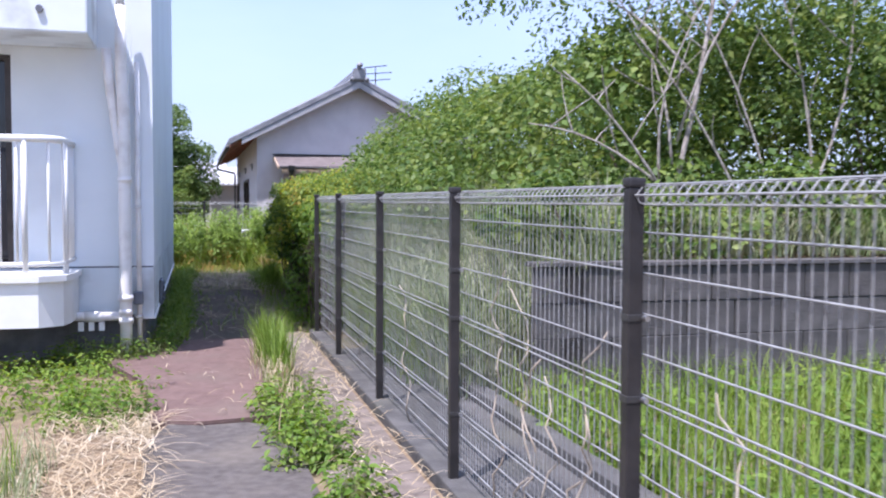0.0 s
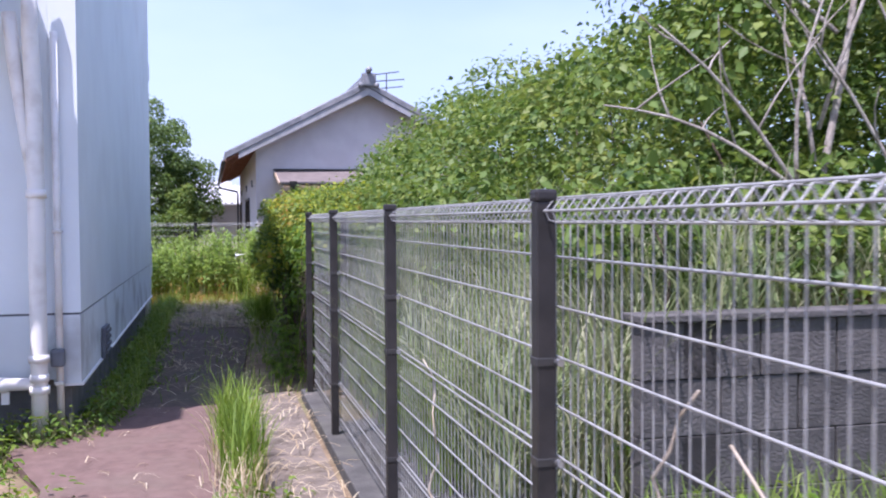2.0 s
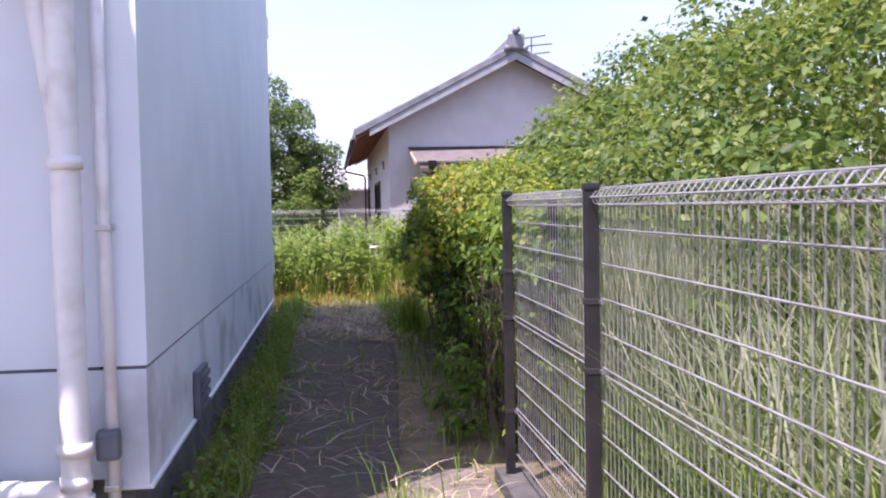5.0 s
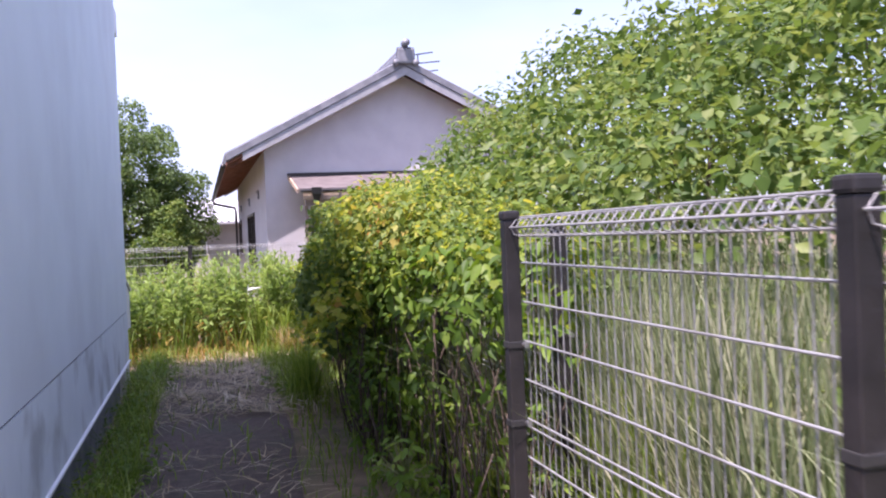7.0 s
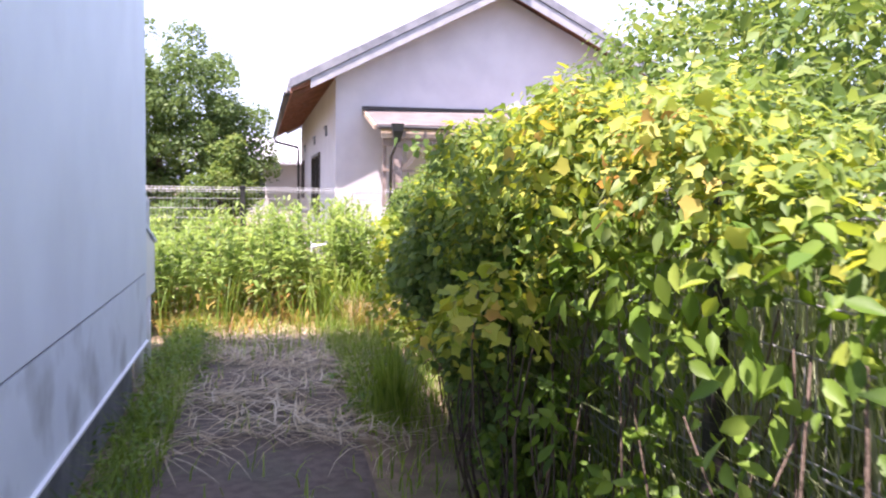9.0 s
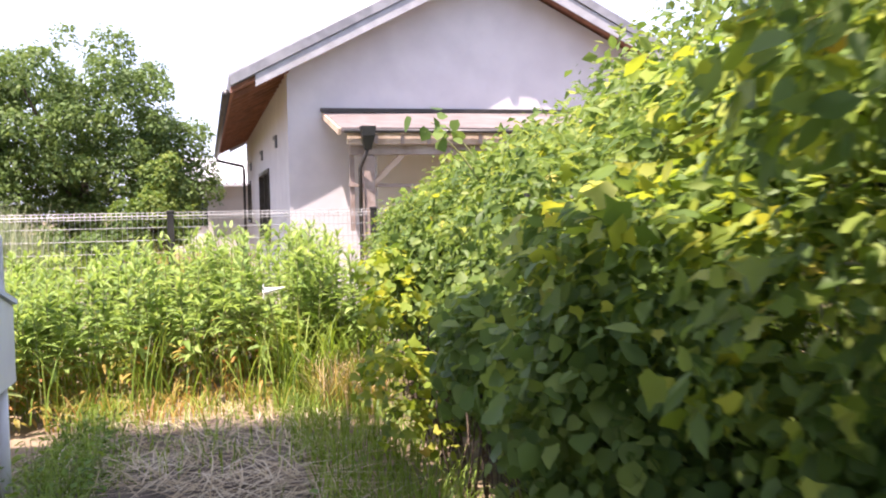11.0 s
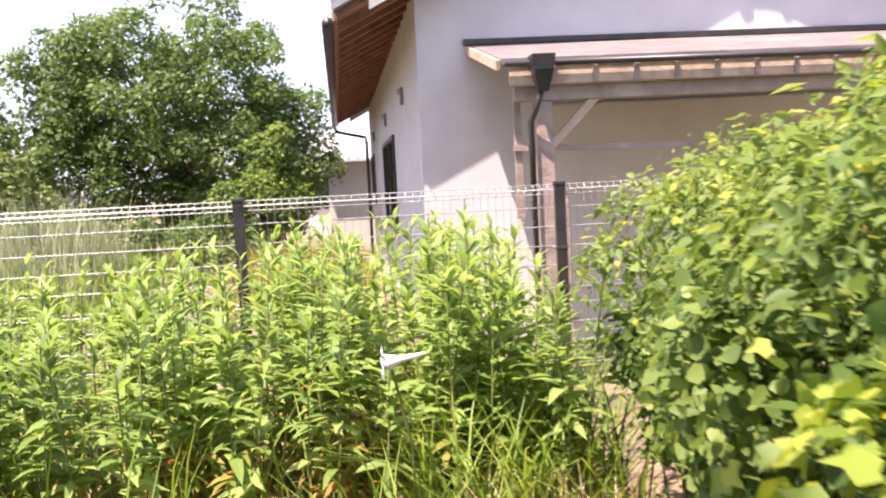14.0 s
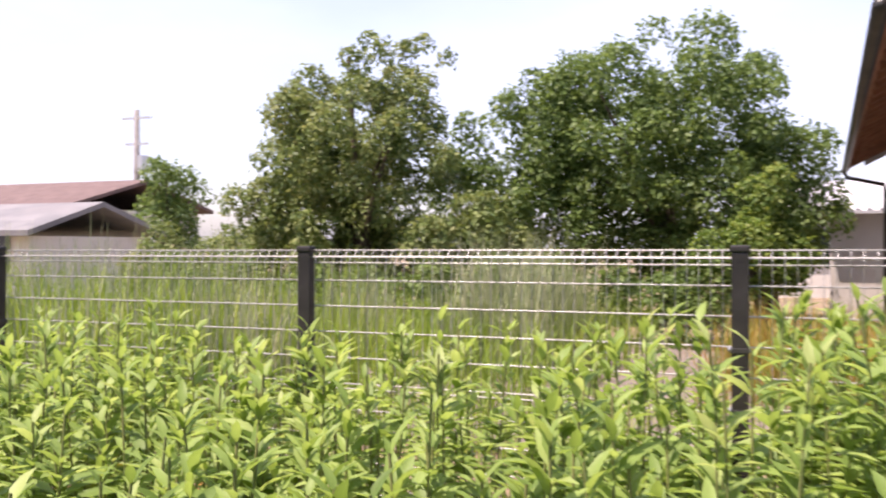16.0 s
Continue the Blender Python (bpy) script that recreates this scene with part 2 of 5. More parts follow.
def np_part(name, verts, faces, material, parent=None, label="", smooth=False):
    """The same from arrays; faces is a list of (count, 3 or 4) index arrays."""
    me = bpy.data.meshes.new(name)
    me.vertices.add(len(verts))
    me.vertices.foreach_set("co", np.asarray(verts, np.float32).ravel())
    faces = [np.asarray(f, np.int32) for f in faces if len(f)]
    loops = np.concatenate([f.ravel() for f in faces])
    sizes = np.concatenate([np.full(len(f), f.shape[1], np.int32) for f in faces])
    me.loops.add(len(loops))
    me.loops.foreach_set("vertex_index", loops)
    me.polygons.add(len(sizes))
    me.polygons.foreach_set("loop_start", np.concatenate([[0], np.cumsum(sizes)[:-1]]).astype(np.int32))
    me.update(calc_edges=True)
    me.validate()
    me.materials.append(material)
    if smooth:
        me.shade_smooth()
    ob = new(name, me)
    ob.parent = parent
    if label:
        tagged(ob, label)
    return ob


def thing(name, label, category, group="", kind="", at=(0, 0, 0)):
    ob = tagged(new(name), label, category, group, kind)
    ob.location = at
    return ob


def box(x0, x1, y0, y1, z0, z1, bevel=0.0, bm=None):
    bm = bm or bmesh.new()
    got = bmesh.ops.create_cube(bm, size=1.0, matrix=Matrix.Translation(((x0 + x1) / 2, (y0 + y1) / 2, (z0 + z1) / 2)) @ Matrix.Diagonal((x1 - x0, y1 - y0, z1 - z0, 1)))
    if bevel:
        edges = list({e for v in got["verts"] for e in v.link_edges})
        bmesh.ops.bevel(bm, geom=edges, offset=bevel, segments=2, affect="EDGES", profile=0.6)
    return bm


def beam(p0, p1, wide, deep, bevel=0.0, bm=None):
    """A squared timber or bar from p0 to p1."""
    bm = bm or bmesh.new()
    p0, p1 = Vector(p0), Vector(p1)
    turn = (p1 - p0).to_track_quat("Z", "Y").to_matrix().to_4x4()
    got = bmesh.ops.create_cube(bm, size=1.0, matrix=Matrix.Translation((p0 + p1) / 2) @ turn @ Matrix.Diagonal((wide, deep, (p1 - p0).length, 1)))
    if bevel:
        bmesh.ops.bevel(bm, geom=list({e for v in got["verts"] for e in v.link_edges}), offset=bevel, segments=2, affect="EDGES")
    return bm


def prism(points, axis, a, b):
    """A flat outline, given in the two other axes, pushed from a to b along an axis."""
    bm = bmesh.new()
    put = {"x": lambda u, v, w: (w, u, v), "y": lambda u, v, w: (u, w, v), "z": lambda u, v, w: (u, v, w)}[axis]
    lo = [bm.verts.new(put(u, v, a)) for u, v in points]
    hi = [bm.verts.new(put(u, v, b)) for u, v in points]
    bm.faces.new(lo)
    bm.faces.new(hi[::-1])
    for i in range(len(points)):
        j = (i + 1) % len(points)
        bm.faces.new((lo[i], lo[j], hi[j], hi[i]))
    return bm


def pipe(points, r, sides=12, bm=None):
    """A round tube along a line of points, with closed ends."""
    bm = bm or bmesh.new()
    pts = [Vector(p) for p in points]
    radii = r if isinstance(r, (list, tuple)) else [r] * len(pts)
    rings = []
    for i, p in enumerate(pts):
        d = (pts[min(i + 1, len(pts) - 1)] - pts[max(i - 1, 0)]).normalized()
        u = d.orthogonal().normalized() if not rings else (last - d * last.dot(d)).normalized()
        last = u
        w = d.cross(u)
        rings.append([bm.verts.new(p + radii[i] * (math.cos(2 * math.pi * k / sides) * u + math.sin(2 * math.pi * k / sides) * w)) for k in range(sides)])
    for a, b in zip(rings, rings[1:]):
        for k in range(sides):
            bm.faces.new((a[k], a[(k + 1) % sides], b[(k + 1) % sides], b[k]))
    bm.faces.new(rings[0][::-1])
    bm.faces.new(rings[-1])
    return bm


def tubes(p0, p1, r, sides=4):
    """Many thin straight bars at once, as arrays."""
    p0, p1 = np.asarray(p0, float), np.asarray(p1, float)
    d = p1 - p0
    d = d / np.linalg.norm(d, axis=1, keepdims=True)
    ref = np.where(np.abs(d[:, 2:3]) > 0.8, [[1.0, 0, 0]], [[0, 0, 1.0]])
    u = np.cross(d, ref)
    u /= np.linalg.norm(u, axis=1, keepdims=True)
    w = np.cross(d, u)
    r = np.broadcast_to(np.asarray(r, float), (len(p0),))[:, None]
    ring = [np.cos(2 * np.pi * k / sides + 0.785) * u + np.sin(2 * np.pi * k / sides + 0.785) * w for k in range(sides)]
    v = np.stack([p0 + r * q for q in ring] + [p1 + r * q for q in ring], 1)
    base = (np.arange(len(p0)) * 2 * sides)[:, None]
    f = np.concatenate([base + np.array([[k, (k + 1) % sides, sides + (k + 1) % sides, sides + k]]) for k in range(sides)])
    return v.reshape(-1, 3), f


# ---- plant helpers ----
rng = np.random.default_rng(7)
HEART = (np.array([(0, 0, 0), (0, .5, -.06), (0, 1.02, -.10), (-.38, .02, .06), (-.52, .40, .05), (-.26, .78, -.02), (.38, .02, .06), (.52, .40, .05), (.26, .78, -.02)], float),
         [np.array([(0, 1, 4, 3), (1, 2, 5, 4), (0, 6, 7, 1), (1, 7, 8, 2)])])
LANCE = (np.array([(0, 0, 0), (0, .45, .02), (0, 1, -.22), (-.145, .34, .05), (.145, .34, .05), (-.105, .68, -.02), (.105, .68, -.02)], float),
         [np.array([(0, 1, 3, 3), (1, 2, 5, 3), (0, 4, 1, 1), (1, 4, 6, 2)])[[1, 3]], np.array([(0, 1, 3), (0, 4, 1)])])
OVAL = (np.array([(0, 0, 0), (0, .5, -.05), (0, 1.05, -.16), (-.20, .25, .07), (-.24, .52, .05), (-.12, .82, -.05), (.20, .25, .07), (.24, .52, .05), (.12, .82, -.05)], float),
        [np.array([(0, 1, 4, 3), (1, 2, 5, 4), (0, 6, 7, 1), (1, 7, 8, 2)])])
LOBED = (np.array([(0, 0, 0), (0, .55, -.06), (0, 1.05, -.16), (-.30, -.06, .05), (-.56, .36, -.02), (-.22, .62, .03), (.30, -.06, .05), (.56, .36, -.02), (.22, .62, .03)], float),
         [np.array([(0, 1, 4, 3), (0, 6, 7, 1)]), np.array([(1, 5, 4), (1, 2, 5), (1, 7, 8), (1, 8, 2)])])
SMALL = (np.array([(0, 0, 0), (-.33, .48, .08), (0, 1, -.08), (.33, .48, .08)], float), [np.array([(0, 3, 2), (0, 2, 1)])])


def unit(a):
    return a / np.maximum(np.linalg.norm(a, axis=1, keepdims=True), 1e-9)


def scatter(leaf, pos, normal, tip, size):
    """Copies of a leaf at pos, its face along normal and its tip along tip, in one mesh."""
    v0, f0 = leaf
    n = unit(normal)
    y = unit(tip - (tip * n).sum(1, keepdims=True) * n)
    x = np.cross(y, n)
    s = np.broadcast_to(np.asarray(size, float), (len(pos),))[:, None, None]
    v = pos[:, None] + s * (v0[None, :, :1] * x[:, None] + v0[None, :, 1:2] * y[:, None] + v0[None, :, 2:] * n[:, None])
    base = (np.arange(len(pos)) * len(v0))[:, None, None]
    return v.reshape(-1, 3), [(base + f[None]).reshape(-1, f.shape[1]) for f in f0]


def blob_points(blobs, count, depth=0.3, low=-0.5, inside=0.8, fill=0.12):
    """Places and outward directions over a heap of balls, leaving out what lies deep inside another."""
    blobs = np.asarray(blobs, float)
    p = blobs[:, 3] ** 2
    k = rng.choice(len(blobs), count, p=p / p.sum())
    d = unit(rng.normal(size=(count, 3)))
    d[:, 2] = np.where(d[:, 2] < low, -d[:, 2], d[:, 2])
    r = blobs[k, 3] * (1 + 0.12 * rng.normal(size=count) - depth * rng.random(count) ** 2)
    pos = blobs[k, :3] + d * r[:, None]
    keep = np.ones(count, bool)
    for c in blobs:
        keep &= np.linalg.norm(pos - c[:3], axis=1) > c[3] * inside * 0.9
    keep |= rng.random(count) < fill
    return pos[keep], d[keep]


def foliage(name, blobs, count, leaf, size, material, parent=None, depth=0.3, low=-0.5, up=0.7, droop=0.5, label="", fill=0.12):
    pos, d = blob_points(blobs, count, depth, low, fill=fill)
    m = len(pos)
    n = unit(d + [0, 0, up] + 0.85 * rng.normal(size=(m, 3)))
    tip = unit(rng.normal(size=(m, 3)) + 0.5 * d - [0, 0, droop])
    v, f = scatter(leaf, pos, n, tip, size * (0.45 + 0.95 * rng.random(m) ** 1.5))
    return tagged(np_part(name, v, f, material, parent, label), kind="stuff")


def blades(pos, height, width, lean, material, name, parent=None, label="", spread=1.0, flat=False):
    """Grass blades of four joints that bow over, as one mesh."""
    n = len(pos)
    turn = rng.uniform(0, 2 * np.pi, n)
    side = np.stack([np.cos(turn), np.sin(turn), np.zeros(n)], 1)
    fall = np.stack([-np.sin(turn), np.cos(turn), np.zeros(n)], 1)
    h = height * rng.uniform(0.55, 1.15, n)[:, None]
    bow = (lean * rng.uniform(0.3, 1.4, n))[:, None]
    steps = np.array([0, 0.35, 0.7, 1.0])
    v = []
    for s in steps:
        if flat:
            c = pos + fall * h * s + np.array([0, 0, 0.03]) * np.sin(np.pi * s) + side * h * 0.25 * s * s * np.sin(7 * turn)[:, None]
        else:
            c = pos + np.array([0, 0, 1.0]) * h * (s - 0.35 * bow * s * s * s) + fall * h * bow * s * s * spread
        w = width * (1 - s) ** 0.6 * 0.5 * (1 if s < 1 else 0) + 0.0004
        v += [c - side * w, c + side * w]
    v = np.stack(v, 1).reshape(-1, 3)
    base = (np.arange(n) * 8)[:, None]
    f = np.concatenate([base + np.array([[2 * k, 2 * k + 1, 2 * k + 3, 2 * k + 2]]) for k in range(3)])
    return tagged(np_part(name, v, [f], material, parent, label), kind="stuff")


def ground_z(x, y):
    """The lie of the land: level, with a bank beyond the fence."""
    x, y = np.asarray(x, float), np.asarray(y, float)
    bank = np.clip((x - 2.0) / 1.8, 0, 1)
    bank = bank * bank * (3 - 2 * bank) * 1.05
    past = np.clip((y - 5.72) / 0.05, 0, 1) * np.clip((21.0 - y) / 1.5, 0, 1)
    return bank * past


def scattered(x0, x1, y0, y1, count):
    x, y = rng.uniform(x0, x1, count), rng.uniform(y0, y1, count)
    return np.stack([x, y, ground_z(x, y)], 1)

# ---- ground ----
def make_ground():
    near_x = np.concatenate([np.linspace(-10, 1.8, 48), np.linspace(1.95, 4.2, 16), np.linspace(4.5, 14, 14)])
    near_y = np.concatenate([np.linspace(-5, 5.65, 42), [5.71, 5.77], np.linspace(5.9, 24, 68), np.linspace(25, 46, 22)])
    far = np.array([60, 140, 400.0])
    xs = np.concatenate([-far[::-1], near_x, far])
    ys = np.concatenate([-far[::-1], near_y, far + 40])
    gx, gy = np.meshgrid(xs, ys)
    z = ground_z(gx, gy)
    rough = np.array([[noise.noise((x * 1.7, y * 1.7, 0)) for x in xs] for y in ys])
    level = (gx > -1.1) & (gx < 2.0) & (gy < 19)
    z = z + np.where(level, -0.03, 0.05 * rough - 0.03)
    v = np.stack([gx.ravel(), gy.ravel(), z.ravel()], 1)
    w = len(xs)
    i = (np.arange(len(ys) - 1)[:, None] * w + np.arange(w - 1)[None]).ravel()
    ob = np_part("ground", v, [np.stack([i, i + 1, i + w + 1, i + w], 1)], SOIL, smooth=True)
    tagged(ob, "brown soil littered with dry plant scraps", "ground", kind="structure")


make_ground()


def slab(name, outline, z0, z1, material, label):
    bm = prism(outline, "z", z0, z1)
    bmesh.ops.bevel(bm, geom=[e for e in bm.edges if all(v.co.z > z0 + 1e-4 for v in e.verts)], offset=0.012, segments=2, affect="EDGES")
    ob = part(name, bm, material)
    return tagged(ob, label, "paving", kind="structure")


slab("pavement_asphalt", [(-0.32, -5), (0.62, -5), (0.60, 3.2), (0.57, 4.6), (0.50, 5.5), (0.30, 5.66), (0.02, 5.60), (-0.20, 5.72), (-0.33, 5.2), (-0.27, 4.0)], -0.2, 0.012, ASPHALT, "worn grey asphalt path with crumbling edges")
slab("pavement_red", [(-0.78, 8.10), (-0.42, 7.2), (-0.30, 5.74), (0.02, 5.64), (0.32, 5.70), (0.60, 5.72), (0.62, 9.34), (-0.40, 9.40), (-0.46, 8.7), (-0.80, 8.62)], -0.2, 0.030, REDSLAB, "faded red-brown paved path slab")
slab("pavement_dark", [(-0.28, 9.42), (0.66, 9.36), (0.95, 14.0), (1.05, 18.9), (-0.40, 18.9), (-0.34, 13.0)], -0.2, 0.006, SHADESLAB, "dark grey-brown paving under dry grass")
slab("pavement_side", [(0.64, -5), (1.16, -5), (1.16, 9.9), (0.66, 9.9)], -0.2, 0.004, SIDESLAB, "stained brown paving strip with cracks beside the fence")
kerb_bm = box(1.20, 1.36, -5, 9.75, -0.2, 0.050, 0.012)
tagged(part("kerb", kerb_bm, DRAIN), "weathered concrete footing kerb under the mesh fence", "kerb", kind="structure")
gutter = thing("gutter_channel", "open grey concrete drain channel behind the fence", "drain", kind="structure")
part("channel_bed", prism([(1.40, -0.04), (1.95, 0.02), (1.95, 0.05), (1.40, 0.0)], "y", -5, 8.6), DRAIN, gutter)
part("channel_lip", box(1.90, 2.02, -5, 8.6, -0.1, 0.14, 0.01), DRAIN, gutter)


# ---- block retaining wall beyond the fence ----
def retaining_wall():
    wall = thing("wall_retaining", "dark grey concrete block retaining wall with four courses", "wall", kind="structure")
    part("mortar_core", box(2.36, 7.4, 5.63, 5.76, -0.1, 1.0), BLOCK, wall, "mortar behind the blocks")
    bm = box(0, 0.39, 0, 0.10, 0, 0.254, 0.005)
    first = part("block", bm, BLOCK, wall)
    first.location = (2.31, 5.6, -0.02)
    for row in range(4):
        for col in range(13):
            if row == 0 and col == 0:
                continue
            ob = new("block", first.data)
            ob.parent = wall
            ob.location = (2.31 + col * 0.4 - (0.2 if row % 2 and col else 0), 5.6 + 0.003 * ((row * 7 + col * 3) % 3), -0.02 + row * 0.258)
    part("coping", box(2.29, 7.4, 5.58, 5.77, 1.012, 1.045, 0.006), BLOCK, wall)


retaining_wall()


# ---- the grey apartment building beside the path ----
def apartment():
    X, Y0, Y1, TOP = -0.50, 8.62, 16.45, 6.12
    b = thing("apartment_building", "pale grey sided two-storey apartment block with white balconies", "building", at=(0.105, 0, 0))
    part("side_wall", box(X - 0.18, X, Y0, Y1, 0.855, TOP), SIDING, b, "pale blue-grey siding")
    part("side_lower_panel", box(X - 0.18, X - 0.004, Y0, Y1, 0.37, 0.840), SIDING_DIRTY, b, "pale grey lower panel with streaks of dirt")
    part("side_seam", box(X - 0.17, X - 0.012, Y0 + 0.01, Y1 - 0.01, 0.84, 0.855), SEAL, b, "dark horizontal joint")
    part("side_drip_edge", box(X - 0.17, X + 0.012, Y0, Y1, 0.352, 0.370, 0.004), WHITE, b, "white metal drip edge")
    part("foundation", box(-8.8, X - 0.09, Y0 + 0.14, Y1 - 0.1, -0.2, 0.40), DARKBASE, b, "dark concrete foundation")
    # the front, with a window beside the balcony
    part("front_wall", box(-1.72, X - 0.181, Y0, Y0 + 0.18, 0.855, TOP), SIDING, b, "pale blue-grey siding")
    part("front_wall_over", box(-3.70, -1.721, Y0, Y0 + 0.18, 2.78, TOP), SIDING, b)
    part("front_wall_far", box(-9.0, -3.701, Y0, Y0 + 0.18, 0.855, TOP), SIDING, b)
    part("front_lower_panel", box(-9.0, X - 0.181, Y0 + 0.004, Y0 + 0.17, 0.40, 0.840), SIDING_DIRTY, b)
    part("front_seam", box(-9.0, X - 0.185, Y0 + 0.012, Y0 + 0.16, 0.84, 0.855), SEAL, b)
    part("back_wall", box(-9.0, X - 0.181, Y1 - 0.18, Y1, 0.4, TOP), SIDING, b)
    part("far_wall", box(-9.0, -8.82, Y0 + 0.19, Y1 - 0.19, 0.4, TOP), SIDING, b)
    part("roof", prism([(-9.4, TOP), (X + 0.10, TOP), (X + 0.10, TOP + 0.12), (-4.8, TOP + 0.9), (-9.4, TOP + 0.12)], "y", Y0 - 0.3, Y1 + 0.3), TILE, b, "low grey roof")
    win = part("window", box(-3.70, -1.72, Y0 + 0.10, Y0 + 0.12, 0.92, 2.78), GLASS_DARK, b, "dark sliding balcony window")
    part("window_frame", box(-1.775, -1.722, Y0 + 0.02, Y0 + 0.14, 0.86, 2.779, 0.006), ALU, win)
    part("window_frame", box(-3.70, -1.776, Y0 + 0.02, Y0 + 0.14, 2.73, 2.779, 0.006), ALU, win)
    part("window_frame", box(-2.75, -2.68, Y0 + 0.03, Y0 + 0.14, 0.92, 2.729, 0.006), ALU, win)
    # lower balcony: a white box with a rounded rail
    by = Y0 - 0.85
    base = part("balcony_base", prism([(-3.9, Y0 - 0.002), (-3.9, by), (-1.30, by), (-1.12, by + 0.12), (-1.08, by + 0.30), (-1.08, Y0 - 0.002)], "z", 0.40, 0.78), WHITE, b, "white balcony base with a bevelled corner")
    part("balcony_ledge", prism([(-3.94, Y0 - 0.002), (-3.94, by - 0.03), (-1.29, by - 0.03), (-1.09, by + 0.10), (-1.05, by + 0.29), (-1.05, Y0 - 0.002)], "z", 0.782, 0.835), WHITE, base)
    rail = [(-3.9, by + 0.03, 1.98), (-1.42, by + 0.03, 1.98), (-1.25, by + 0.06, 1.98), (-1.15, by + 0.16, 1.98), (-1.12, by + 0.32, 1.98), (-1.12, Y0, 1.98)]
    r = part("balcony_rail", pipe(rail, 0.032, 10), WHITE, b, "white tubular handrail", True)
    low = [(p[0], p[1], 0.93) for p in rail]
    part("lower_rail", pipe(low, 0.022, 8), WHITE, r, smooth=True)
    bars = [(-3.8 + 0.13 * i, by + 0.03) for i in range(19)] + [(-1.22, by + 0.09), (-1.12, by + 0.22)] + [(-1.12, by + 0.35 + 0.12 * i) for i in range(5)]
    first = part("baluster", pipe([(0, 0, 0.93), (0, 0, 1.97)], 0.012, 8), WHITE, r, smooth=True)
    first.location = (*bars[0], 0)
    for x, y in bars[1:]:
        o = new("baluster", first.data)
        o.parent, o.location = r, (x, y, 0)
    for x, y in ((-1.40, by + 0.03), (-2.6, by + 0.03), (-1.12, by + 0.32), (-3.8, by + 0.03)):
        part("rail_post", pipe([(x, y, 0.83), (x, y, 1.97)], 0.024, 10), WHITE, r, smooth=True)
    base.location.x = r.location.x = -0.09
    # upper balcony over the window
    up = part("upper_balcony", box(-3.9, -0.98, Y0 - 0.80, Y0 - 0.002, 2.86, 3.75, 0.02), SIDING_DIRTY, b, "pale beige-grey upper balcony box")
    part("soffit_drain", pipe([(-1.35, Y0 - 0.83, 3.05), (-1.35, Y0 - 0.78, 3.05)], 0.03, 10), SEAL, up)
    # vent on the side wall, with its dark louvre
    v = part("vent_cover", box(X + 0.001, X + 0.035, 9.80, 10.12, 0.36, 0.62, 0.008), SEAL, b, "dark ventilation opening")
    for i in range(4):
        part("louvre", box(X + 0.036, X + 0.05, 9.82, 10.10, 0.40 + 0.055 * i, 0.425 + 0.055 * i), SEAL, v)
    # landing at the far end: sloping parapet, handrail, upper slab
    XL, YE = X - 0.035, 17.30
    p = part("landing_parapet", prism([(Y1 + 0.002, 0.64), (YE, 0.62), (YE, 1.00), (Y1 + 0.002, 1.20)], "x", XL - 0.118, XL), WHITE, b, "white sloping landing parapet")
    part("parapet_cap", prism([(Y1 + 0.002, 1.204), (YE + 0.03, 1.004), (YE + 0.03, 1.03), (Y1 + 0.002, 1.23)], "x", XL - 0.138, XL + 0.015), SIDING_DIRTY, p)
    hr = part("landing_handrail", pipe([(XL - 0.06, Y1 + 0.002, 1.50), (XL - 0.06, YE, 1.34), (XL - 0.06, YE + 0.03, 1.03)], 0.022, 8), WHITE, b, "white sloping handrail", True)
    part("handrail_post", pipe([(XL - 0.06, 16.75, 1.15), (XL - 0.06, 16.75, 1.44)], 0.015, 8), WHITE, hr, smooth=True)
    part("landing_floor", box(-2.2, XL - 0.13, Y1 + 0.002, YE - 0.05, 0.56, 0.64), CONCRETE, b)
    for y in (16.75, 17.22):
        part("landing_leg", pipe([(XL - 0.06, y, -0.05), (XL - 0.06, y, 0.64)], 0.035, 10), WHITE, b, smooth=True)
    part("upper_landing", box(-4.0, X - 0.02, Y1 + 0.002, 17.05, 3.66, 3.92, 0.015), WHITE, b, "white upper landing slab")
    return b


apartment()


